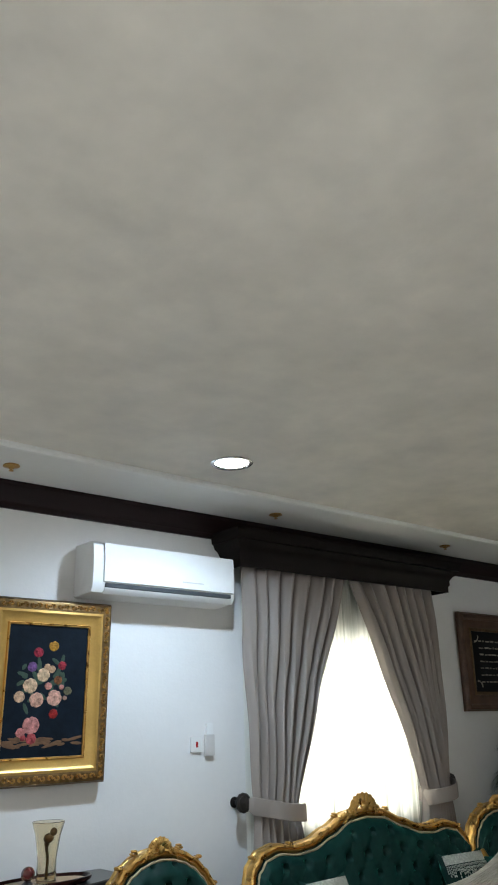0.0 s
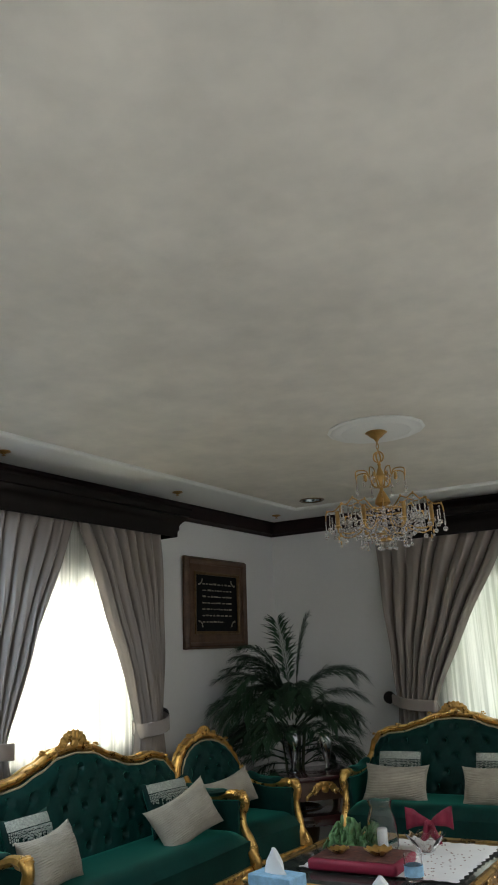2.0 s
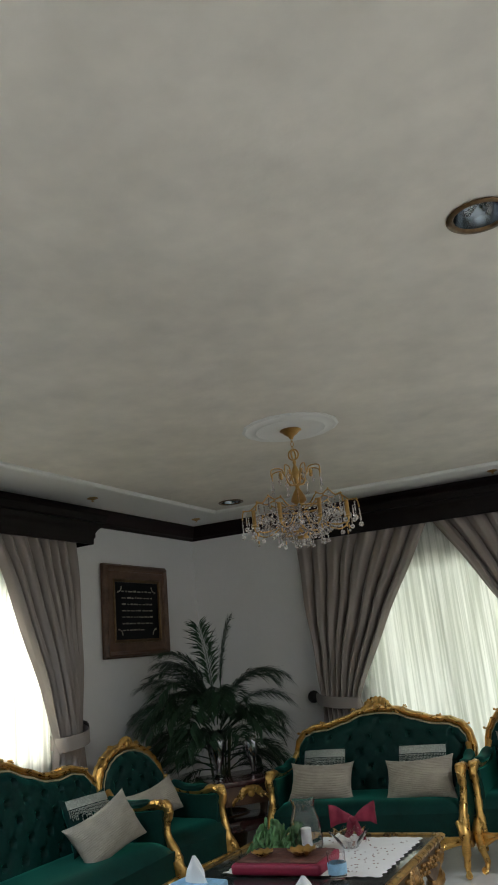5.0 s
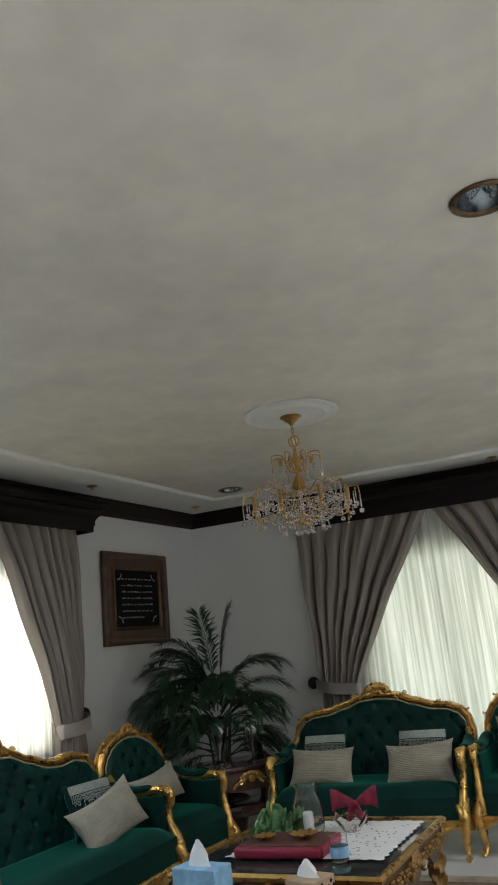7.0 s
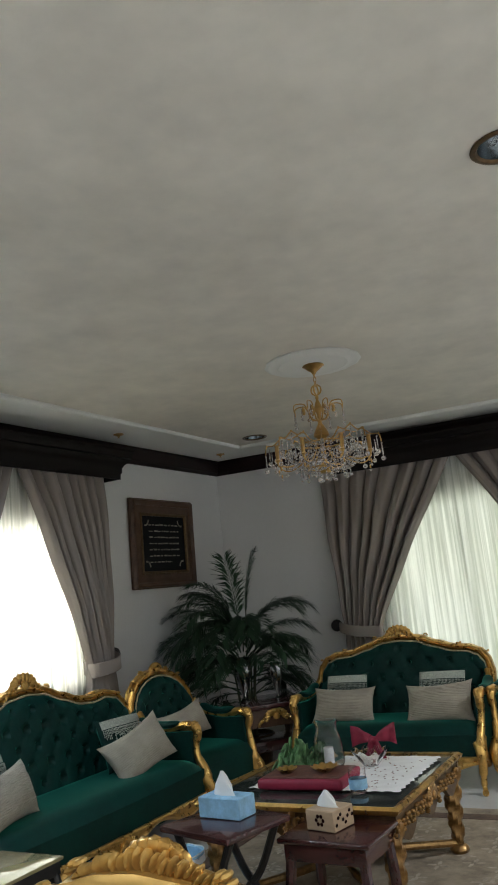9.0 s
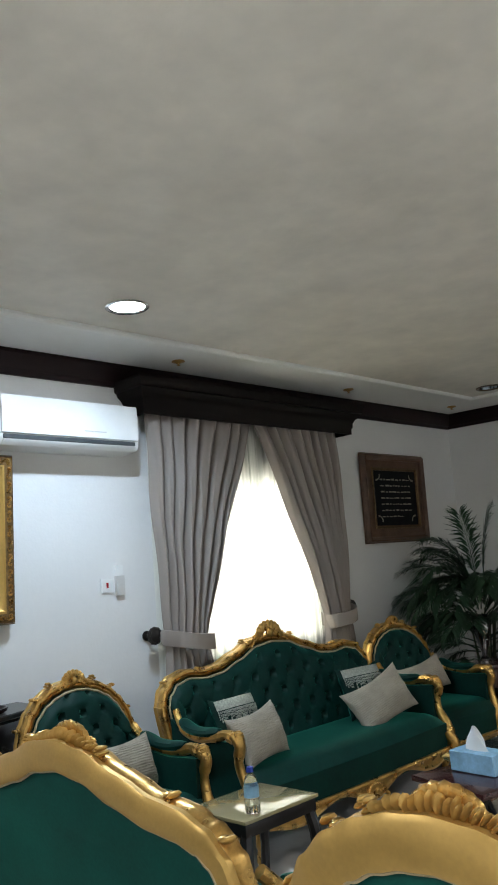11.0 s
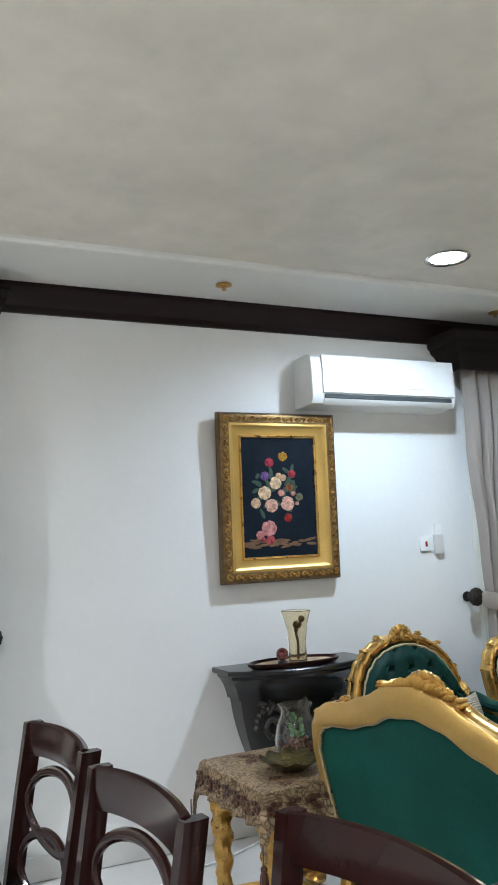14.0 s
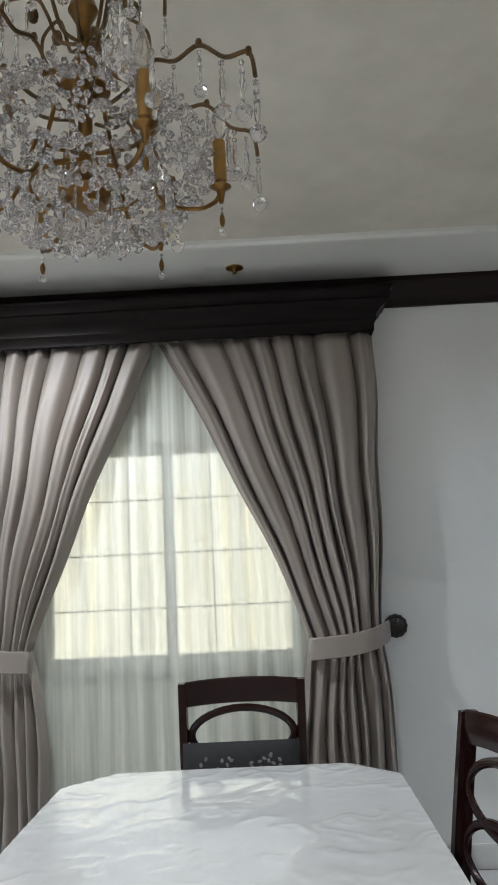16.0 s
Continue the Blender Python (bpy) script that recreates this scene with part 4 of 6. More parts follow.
for k, (x, z, r, col) in enumerate(ROSES):
    x, z, r = x, z, 0.92 * r
    col = (0.7 * col[0], 0.58 * col[1], 0.5 * col[2])
    mt = mat("rose_paint", col, 0.6, vary=0.95, scale=38, fine=120, spec=0.15)
    bm = bmesh.new()
    for ring, cnt in ((1.0, 8), (0.68, 6), (0.38, 4)):
        for q in range(cnt):
            a = 2 * math.pi * (q + 0.5 * (ring < 0.9)) / cnt + rnd.uniform(-0.2, 0.2)
            rr = r * ring * 0.62
            blob(bm, (x + rr * math.cos(a), -0.0225 - 0.0016 * (1.2 - ring), z + rr * math.sin(a) * 0.92), (r * 0.36 * rnd.uniform(0.8, 1.15), 0.0018, r * 0.26), Euler((0, -a + math.pi / 2, 0)), 8)
    part("painted_rose", bm, mt, canvas)
bm = bmesh.new()
LEAFP = mat("painted_leaf", (0.025, 0.06, 0.035), 0.6, vary=0.4, scale=30)
for k in range(46):
    a, r = rnd.uniform(0, 6.28), rnd.uniform(0.03, 0.16)
    blob(bm, (-0.01 + r * math.cos(a) * 0.95, -0.0222, 0.02 + r * 1.15 * math.sin(a)), (0.028 * rnd.uniform(0.6, 1.2), 0.0008, 0.011), Euler((0, rnd.uniform(0, 3.14), 0)), 7)
part("painted_leaves", bm, LEAFP, canvas)
bm = bmesh.new()
for k in range(26):
    blob(bm, (rnd.uniform(-0.2, 0.2), -0.0221, -0.255 + rnd.uniform(-0.02, 0.025)), (rnd.uniform(0.02, 0.06), 0.0006, 0.008), Euler((0, rnd.uniform(-0.3, 0.3), 0)), 7)
part("painted_ground", bm, mat("ochre_paint", (0.16, 0.08, 0.035), 0.6, vary=0.5, scale=20), canvas)

# framed black panel with lines of gilt script
FW, FH = 0.955, 0.795
cal = picture_frame(pose(4.515, NORTH - 0.012, 2.01) @ pose(0, 0, 0, 1.5, 0, 0), FW, FH, [(0.0, 0.02, 0.03, 0.05, FRAMEWOOD, "outer_edge"), (0.02, 0.04, 0.058, 0.036, FRAMEWOOD, "raised_moulding"), (0.06, 0.065, 0.03, 0.034, FRAMEWOOD, "broad_moulding"), (0.125, 0.028, 0.042, 0.036, BRONZE, "inner_moulding")], "framed_script", "black panel of gilt script in a broad brown wooden frame", "framed picture")
bm = bmesh.new()
box(bm, (-FW / 2 + 0.15, -0.03, -FH / 2 + 0.15), (FW / 2 - 0.15, -0.02, FH / 2 - 0.15))
panel = part("panel", bm, mat("black_panel", (0.006, 0.006, 0.007), 0.6, vary=0.3, spec=0.15), cal, "black panel")
SCRIPT = mat("gilt_ink", (0.34, 0.31, 0.24), 0.4, metal=0.2, vary=0.8, scale=40)
for r in range(7):
    bm = bmesh.new()
    z = 0.165 - r * 0.055
    x = -0.23
    lim = 0.23 if r < 6 else 0.1
    while x < lim:
        wd = rnd.uniform(0.015, 0.06)
        box(bm, (x, -0.033, z - 0.006), (min(x + wd, lim), -0.0305, z + 0.006 * rnd.uniform(0.3, 1.6)))
        x += wd + rnd.uniform(0.008, 0.025)
    part("script_line", bm, SCRIPT, panel)["kind"] = "stuff"
for sx in (-1, 1):
    for sz in (-1, 1):
        bm = bmesh.new()
        for k in range(7):
            a = k / 6 * math.pi / 2
            blob(bm, (sx * (0.285 - 0.055 * math.cos(a)), -0.031, sz * (0.205 - 0.045 * math.sin(a))), (0.011, 0.0015, 0.007), Euler((0, a * sx * sz, 0)), 6)
        part("corner_ornament", bm, SCRIPT, panel)

# split air conditioner
ac = thing("air_conditioner", pose(1.025, NORTH, 2.412), "white split air conditioner fixed high on the wall", "air conditioner")
bm = bmesh.new()
AP = [(0, 0.15), (0.17, 0.145), (0.20, 0.125), (0.212, 0.05), (0.21, -0.075), (0.204, -0.118), (0.185, -0.14), (0.06, -0.15), (0, -0.15)]
rows = []
for x in (-0.50, -0.495, -0.44, 0.44, 0.495, 0.50):
    k = 0.97 if abs(x) > 0.497 else 1
    rows.append([(x, -o * k, z * k) for o, z in AP])
grid(bm, rows, wrap_u=True, cap=True)
part("body", bm, ACWHITE, ac)
bm = bmesh.new()
rows = []
for x in (-0.43, 0.49):
    rows.append([(x, -o, z) for o, z in ((0.215, 0.135), (0.222, 0.05), (0.219, -0.080), (0.205, -0.086), (0.19, 0.13))])
grid(bm, rows, wrap_u=True, cap=True)
part("front_panel", bm, ACWHITE, ac, "glossy white front panel")
bm = bmesh.new()
box(bm, (-0.42, -0.2135, -0.114), (0.47, -0.19, -0.088), 0.004, 1)
part("outlet_slot", bm, ACGREY, ac, "dark air outlet")
bm = bmesh.new()
grid(bm, [[(x, -y, z) for y, z in ((0.212, -0.116), (0.206, -0.126), (0.18, -0.146), (0.175, -0.142), (0.20, -0.122), (0.207, -0.114))] for x in (-0.42, 0.47)], wrap_u=True, cap=True)
part("louvre", bm, ACWHITE, ac)
bm = bmesh.new()
box(bm, (0.10, -0.2235, -0.045), (0.25, -0.2215, -0.039))
part("badge", bm, SKIRT, ac, "small grey maker's mark")

# switch plate, and a remote control in its holder
sw = thing("wall_switch", pose(1.369, NORTH, 1.455), "white wall switch with a red rocker", "switch")
bm = bmesh.new()
box(bm, (-0.043, -0.012, -0.043), (0.043, 0, 0.043), 0.004)
part("plate", bm, ACWHITE, sw)
bm = bmesh.new()
box(bm, (-0.008, -0.016, -0.016), (0.008, -0.012, 0.016), 0.002, 1)
part("rocker", bm, mat("red_plastic", (0.4, 0.01, 0.012), 0.3), sw, "red rocker")
rc = thing("remote_holder", pose(1.462, NORTH, 1.49), "white remote control standing in a wall holder", "remote control")
bm = bmesh.new()
box(bm, (-0.032, -0.024, -0.10), (0.032, 0, 0.02), 0.004)
part("holder", bm, SKIRT, rc)
bm = bmesh.new()
box(bm, (-0.025, -0.02, 0.0), (0.025, -0.004, 0.085), 0.004)
part("remote", bm, ACWHITE, rc)


# ---- ceiling fittings ----
def sprinkler(m):
    th = thing("sprinkler", m, "small brass ceiling sprinkler head", "sprinkler", "sprinklers")
    bm = bmesh.new()
    lathe(bm, [(0.042, 0.0), (0.044, -0.006), (0.034, -0.010), (0.018, -0.013), (0.012, -0.018), (0.012, -0.02)], n=18)
    part("escutcheon", bm, BRASS, th)
    bm = bmesh.new()
    lathe(bm, [(0.004, -0.018), (0.004, -0.028), (0.013, -0.029), (0.013, -0.031), (0.002, -0.032)], n=12)
    part("deflector", bm, BRASS, th)


for x in (-1.87, -0.03, 1.80, 3.60, 5.20):
    sprinkler(pose(x, 5.68, H))
sprinkler(pose(east_x(2.9, 0.32), 2.9, H))


def downlight(x, y, lit):
    th = thing("downlight", pose(x, y, H + RISE) @ Matrix.Diagonal((0.88, 0.88, 1, 1)), "round recessed downlight, " + ("lit cool white, real or added fill" if lit else "switched off with a mirror reflector"), "downlight", "downlights")
    bm = bmesh.new()
    lathe(bm, [(0.104, 0.0), (0.128, -0.002), (0.130, -0.007), (0.124, -0.011), (0.108, -0.010), (0.100, -0.002)], n=36)
    bmesh.ops.delete(bm, geom=[f for f in bm.faces if len(f.verts) > 4], context="FACES")
    part("ring", bm, BRONZE if not lit else CHROME, th, "metal trim ring")
    bm = bmesh.new()
    if lit:
        lathe(bm, [(0.101, -0.004), (0.06, -0.006), (0.0005, -0.0065)], n=36)
        part("diffuser", bm, LAMPGLOW, th, "glowing lens")
    else:
        rows = [[(r * math.cos(2 * math.pi * k / 36), r * math.sin(2 * math.pi * k / 36), z) for k in range(36)] for r, z in ((0.101, -0.003), (0.092, 0.03), (0.07, 0.06), (0.04, 0.08), (0.002, 0.085))]
        grid(bm, rows, wrap_u=True)
        part("reflector", bm, mat("dark_reflector", (0.22, 0.25, 0.27), 0.16, metal=1, vary=0.2), th, "mirror reflector")
        for a in (0, 2.1, 4.2):
            bm = bmesh.new()
            tube(bm, [(0.03 * math.cos(a), 0.03 * math.sin(a), 0.07), (0.05 * math.cos(a + 1), 0.05 * math.sin(a + 1), 0.03), (0.06 * math.cos(a + 1.6), 0.06 * math.sin(a + 1.6), 0.02)], 0.011, 8)
            part("tube_lamp", bm, BULB, th, "unlit compact tube")


# the three added fill lamps get the same fitting as the real ones
for x, y, watts in DOWNLIGHTS_AND_FILL:
    downlight(x, y, True)
for x, y in DARK_DOWNLIGHTS:
    downlight(x, y, False)

med = thing("ceiling_medallion", pose(3.04, 3.67, H + RISE), "white round plaster ceiling medallion", "ceiling medallion")
bm = bmesh.new()
lathe(bm, [(0.30, 0.0), (0.305, -0.008), (0.288, -0.016), (0.27, -0.012), (0.24, -0.014), (0.22, -0.024), (0.2, -0.018), (0.1, -0.02), (0.001, -0.022)], n=48, flute=0.012, flutes=16)
part("rosette", bm, PLASTER, med)


# ---- chandeliers ----
def drop_mesh(size):
    """A faceted crystal ball under a string of beads, hanging from its origin."""
    bm = bmesh.new()
    n = 3
    for k in range(n):
        stamp(bm, "ico", 1, Matrix.Translation((0, 0, -0.012 - 0.018 * k)) @ Matrix.Scale(0.0065, 4))
    lathe(bm, [(0.0008, -0.006), (0.006, -0.066), (0.0045, -0.082), (0.0008, -0.088)], n=6)
    stamp(bm, "ico", 2, Matrix.Translation((0, 0, -0.09 - size)) @ Matrix.Scale(size, 4))
    me = bpy.data.meshes.new("crystal_drop")
    bm.to_mesh(me)
    bm.free()
    me.materials.append(CRYSTAL)
    return me


def chandelier(m, rad, cord, label, seed, metal, arm_metal, candle, bulbs, dense=1.0, deep=1.0):
    """A two-tier brass and crystal chandelier; origin at the middle of its lower ring of arms, z up to the ceiling."""
    th = thing("chandelier", m, label, "chandelier", "chandeliers")
    rnd = random.Random(seed)
    ball = drop_mesh(0.016)
    bm = bmesh.new()
    lathe(bm, [(0.065, cord), (0.07, cord - 0.006), (0.055, cord - 0.014), (0.04, cord - 0.03), (0.018, cord - 0.045), (0.01, cord - 0.06), (0.001, cord - 0.062)], n=24)
    part("canopy", bm, metal, th, "brass ceiling canopy")
    top = 0.42
    bm = bmesh.new()
    ln = cord - 0.05 - top
    cnt = max(2, int(ln / 0.026))
    for k in range(cnt):
        z = top + ln * (k + 0.5) / cnt
        t = k % 2
        tube(bm, [(0.009 * math.cos(a) * (1 - t), 0.009 * math.cos(a) * t, z + 0.017 * math.sin(a)) for a in [2 * math.pi * q / 10 for q in range(10)]], 0.0028, 5, closed=True)
    part("chain", bm, metal, th, "brass chain")
    bm = bmesh.new()
    lathe(bm, [(0.006, 0.36), (0.012, 0.35), (0.008, 0.33), (0.02, 0.30), (0.03, 0.27), (0.014, 0.24), (0.012, 0.18), (0.03, 0.15), (0.045, 0.12), (0.05, 0.10), (0.03, 0.085), (0.014, 0.06), (0.014, -0.06), (0.04, -0.09), (0.055, -0.11), (0.03, -0.135), (0.004, -0.14)], n=18)
    part("stem", bm, metal, th, "turned brass stem")
    bm = bmesh.new()
    for a in (0, math.pi / 2):
        tube(bm, [(0.034 * math.cos(q) * math.cos(a), 0.034 * math.cos(q) * math.sin(a), 0.395 + 0.034 * math.sin(q)) for q in [2 * math.pi * k / 16 for k in range(16)]], 0.005, 6, closed=True)
    part("loop", bm, metal, th)

    def hang(x, y, z, parent, s=1.0):
        d = new("crystal_drop", ball)
        d.parent = parent
        d.matrix_local = pose(x, y, z, 0, 0, rnd.uniform(0, 90)) @ Matrix.Scale(s, 4)

    # upper tier of scrolled arms
    for k in range(8):
        a = 2 * math.pi * k / 8
        c, s = math.cos(a), math.sin(a)
        r = rad * 0.45
        bm = bmesh.new()
        pts = smooth_path([(r * u * c, r * u * s, z) for u, z in ((0.06, 0.20), (0.3, 0.21), (0.45, 0.27), (0.6, 0.305), (0.97, 0.30), (1.0, 0.25))], 5)
        tube(bm, pts, 0.004, 6)
        blob(bm, (r * 0.62 * c, r * 0.62 * s, 0.268), (0.012, 0.012, 0.018), None, 7)
        arm = part("upper_arm", bm, arm_metal, th, "scrolled arm")
        hang(r * c, r * s, 0.25, arm, 0.72)
        hang(r * 0.7 * c, r * 0.7 * s, 0.29, arm, 0.6)
    # lower tier: arms, candles, drops
    for k in range(8):
        a = 2 * math.pi * (k + 0.5) / 8
        c, s = math.cos(a), math.sin(a)
        bm = bmesh.new()
        pts = smooth_path([(rad * u * c, rad * u * s, z) for u, z in ((0.1, 0.05), (0.28, 0.075), (0.42, 0.115), (0.56, 0.10), (0.7, 0.115), (0.84, 0.075), (0.97, 0.07), (1.0, 0.02))], 5)
        tube(bm, pts, 0.0042, 6)
        for u, z in ((0.42, 0.115), (0.7, 0.115), (0.97, 0.068)):
            blob(bm, (rad * u * c, rad * u * s, z + 0.004), (0.007, 0.007, 0.010), None, 6)
        arm = part("arm", bm, arm_metal, th, "wavy arm")
        for u, z in ((1.0, 0.02), (0.93, 0.066), (0.82, 0.078), (0.7, 0.11), (0.55, 0.098)):
            hang(rad * u * c, rad * u * s, z, arm, 1.0 if u > 0.8 else 0.8)
    # candles on scrolls between the arms
    candles = 6 if bulbs else 8
    for k in range(candles):
        a2 = 2 * math.pi * k / candles + (radians(4.5) if bulbs else 0)
        c, s = math.cos(a2), math.sin(a2)
        bm = bmesh.new()
        cr, cz = rad * candle, -0.09 if bulbs else -0.03
        tube(bm, smooth_path([(rad * u * c, rad * u * s, z) for u, z in ((0.25, 0.02), (candle * 0.55, cz - 0.03), (candle * 0.8, cz - 0.055), (candle * 0.96, cz - 0.04), (candle, cz - 0.015))], 5), 0.0045, 6)
        lathe(bm, [(0.004, cz - 0.045), (0.009, cz - 0.02), (0.021, cz - 0.012), (0.012, cz - 0.006), (0.012, cz + 0.005)], at=(cr * c, cr * s, 0), n=12)
        blob(bm, (cr * c, cr * s, cz - 0.08), (0.006, 0.006, 0.014), None, 6)
        arm = part("candle_arm", bm, metal, th, "brass candle arm")
        bm = bmesh.new()
        lathe(bm, [(0.0125, cz), (0.0125, cz + 0.08), (0.010, cz + 0.083), (0.001, cz + 0.083)], at=(cr * c, cr * s, 0), n=12)
        part("candle_sleeve", bm, CANDLE, arm, "gold candle sleeve")
        if bulbs:
            bm = bmesh.new()
            lathe(bm, [(0.008, cz + 0.083), (0.015, cz + 0.10), (0.0155, cz + 0.115), (0.011, cz + 0.135), (0.003, cz + 0.153), (0.0005, cz + 0.155)], at=(cr * c, cr * s, 0), n=12)
            part("bulb", bm, BULB, arm, "unlit candle bulb")
        hang(cr * c, cr * s, cz - 0.05, arm, 0.5)
        hang(cr * 1.12 * c, cr * 1.12 * s, 0.02, arm, 0.9)
    # rings of cut crystal filling the bowl
    for z, r in ((0.05, 0.40), (-0.10, 0.30)):
        bm = bmesh.new()
        tube(bm, [(rad * r * math.cos(2 * math.pi * k / 36), rad * r * math.sin(2 * math.pi * k / 36), z) for k in range(36)], 0.0055, 5, closed=True)
        part("hoop", bm, metal, th, "brass hoop")
    bm = bmesh.new()
    for z, r, cnt in ((0.045, 0.42, 30), (0.015, 0.56, 38), (-0.02, 0.64, 42), (-0.05, 0.64, 42), (-0.075, 0.58, 38), (-0.10, 0.48, 32), (-0.115, 0.36, 24), (-0.125, 0.22, 14), (0.0, 0.34, 22), (-0.06, 0.36, 24)):
        for k in range(int(cnt * dense)):
            a = 2 * math.pi * (k + rnd.random() * 0.6) / int(cnt * dense)
            rr = rad * r * rnd.uniform(0.93, 1.06)
            q = rnd.uniform(0.0048, 0.009)
            stamp(bm, "ico", 1, Matrix.LocRotScale(Vector((rr * math.cos(a), rr * math.sin(a), (z + rnd.uniform(-0.014, 0.014)) * deep)), Euler((rnd.random() * 3, rnd.random() * 3, 0)), Vector((q, q, 1.4 * q))))
    o = mesh_ob("crystal_bowl", bm, CRYSTAL, th, "bowl of strung cut crystals", smooth=False)
    o["kind"] = "stuff"
    for k in range(10):
        a = 2 * math.pi * k / 10
        hang(rad * 0.42 * math.cos(a), rad * 0.42 * math.sin(a), -0.085, th, 0.75)
    for k in range(7):
        a = 2 * math.pi * k / 7
        hang(rad * 0.13 * math.cos(a), rad * 0.13 * math.sin(a), -0.10, th, 0.72)
    bm = bmesh.new()
    lathe(bm, [(rad * 0.11, -0.11), (rad * 0.12, -0.12), (rad * 0.1, -0.135), (rad * 0.03, -0.14)], n=20)
    part("finial", bm, metal, th, "brass bottom cup")
    return th


chandelier(pose(3.04, 3.67, 2.30), 0.36, H + RISE - 0.02 - 2.30, "gilt and crystal chandelier hanging from a plaster medallion", 5, BRASS, BRASS, 0.84, False, 2.2)
chandelier(pose(-2.085, 3.46, 2.275), 0.355, H + RISE - 2.272, "bronze and crystal chandelier with candle bulbs over the dining table", 6, mat("aged_brass", (0.24, 0.13, 0.045), 0.3, metal=1, vary=0.4, scale=25), BRONZE, 0.715, True, 4.2, 1.45)


# ---- palm and corner table ----
def palm(m):
    th = thing("palm_plant", m, "tall dark green potted areca palm in the corner", "plant")
    rnd = random.Random(4)
    bm = bmesh.new()
    lathe(bm, [(0.13, 0), (0.16, 0.03), (0.2, 0.25), (0.215, 0.3), (0.2, 0.31), (0.185, 0.28), (0.001, 0.27)], n=24)
    part("pot", bm, BRONZE, th, "dark planter pot")
    for k in range(9):
        a = rnd.uniform(0, 6.28)
        bm = bmesh.new()
        tube(bm, smooth_path([(0.06 * math.cos(a), 0.06 * math.sin(a), 0.27), (0.08 * math.cos(a), 0.08 * math.sin(a), 0.6), (0.13 * math.cos(a), 0.13 * math.sin(a), 0.95)], 4), [0.011] * 5 + [0.007] * 4, 7)
        part("stem", bm, STEM, th)
    # groups of fronds: how many, which way, how far apart, lift, length, height of the base, droop
    groups = [(2, 300, 50, 84, 90, 0.62, 0.74, 1.15, 1.22, 0.03), (5, 185, 45, 60, 78, 0.55, 0.70, 1.0, 1.22, 0.13), (3, 0, 25, 55, 68, 0.6, 0.72, 1.05, 1.15, 0.16),
              (16, 190, 60, 34, 64, 0.60, 0.80, 0.8, 1.15, 0.15), (10, 350, 45, 30, 55, 0.52, 0.70, 0.7, 1.0, 0.14), (8, 200, 60, 20, 50, 0.5, 0.66, 0.65, 0.9, 0.12), (6, 8, 35, 12, 40, 0.45, 0.6, 0.6, 0.8, 0.13),
              (5, 195, 50, 0, 25, 0.45, 0.58, 0.55, 0.75, 0.12), (9, 270, 45, 35, 70, 0.45, 0.62, 0.75, 1.12, 0.15), (4, 90, 50, 55, 72, 0.4, 0.5, 0.9, 1.15, 0.13)]
    for cnt, az, spread, l0, l1, n0, n1, z0, z1, droop in groups:
        for k in range(cnt):
            a = radians(az + spread * (2 * (k + rnd.random()) / cnt - 1))
            lift, ln = radians(rnd.uniform(l0, l1)), rnd.uniform(n0, n1)
            out = Vector((math.cos(a), math.sin(a), 0))
            p, d = out * 0.05 + Vector((0, 0, rnd.uniform(z0, z1))), lift
            sway = Vector((-out.y, out.x, 0)) * rnd.uniform(-0.25, 0.25)
            pts = []
            for q in range(15):
                pts.append(p.copy())
                p = p + (out * math.cos(d) + Vector((0, 0, 1)) * math.sin(d) + sway * (q / 14)) * ln / 14
                d -= droop * (0.5 + q / 14) * 12 / 14
            bm = bmesh.new()
            tube(bm, pts, [0.006 - 0.00033 * q for q in range(15)], 5)
            side = Vector((-out.y, out.x, 0))
            for q in range(3, 15):
                for f in (0, 0.2, 0.4, 0.6, 0.8):
                    if q == 14 and f:
                        continue
                    c = pts[q].lerp(pts[min(q + 1, 14)], f)
                    fwd = (pts[min(q + 1, 14)] - pts[q - 1]).normalized()
                    w = math.sin(math.pi * min(1, (q + f - 1.5) / 14.5)) ** 0.6
                    for s in (-1, 1):
                        L = (0.20 * w + 0.035) * rnd.uniform(0.75, 1.1)
                        dirv = (side * s * 0.7 + fwd * 0.9 + Vector((0, 0, rnd.uniform(-0.15, 0.25)))).normalized()
                        wid = fwd.cross(dirv).normalized().cross(dirv) * 0.0058
                        m1 = c + dirv * L * 0.4
                        tip = c + dirv * L + Vector((0, 0, -0.3 * L * rnd.uniform(0.4, 1.6)))
                        v = [bm.verts.new(x) for x in (c, m1 + wid, tip, m1 - wid)]
                        bm.faces.new(v)
            part("frond", bm, LEAF, th)


palm(pose(4.70, 5.36, 0.0, 0, 0, -59.3))

ct = thing("corner_table", pose(4.62, 5.14, 0, 0, 0, -45), "carved dark wooden corner table with gilt edges", "side table")
bm = bmesh.new()
box(bm, (-0.3, -0.3, 0.56), (0.3, 0.3, 0.60), 0.012)
part("tabletop", bm, MAHOG, ct)
bm = bmesh.new()
box(bm, (-0.27, -0.27, 0.42), (0.27, 0.27, 0.56), 0.01)
part("apron", bm, FRAMEWOOD, ct)
bm = bmesh.new()
carving(bm, (0, -0.28, 0.47), 0.3, 0.1, 9, 0.018)
part("carving", bm, GOLD, ct, "gilt carving")["kind"] = "stuff"
for sx in (-1, 1):
    for sy in (-1, 1):
        bm = bmesh.new()
        tube(bm, smooth_path([(sx * 0.24, sy * 0.24, 0.44), (sx * 0.27, sy * 0.27, 0.33), (sx * 0.23, sy * 0.23, 0.15), (sx * 0.25, sy * 0.25, 0.0)], 5), [0.04] * 6 + [0.032] * 5 + [0.022] * 5, 8)
        part("leg", bm, FRAMEWOOD, ct)
bm = bmesh.new()
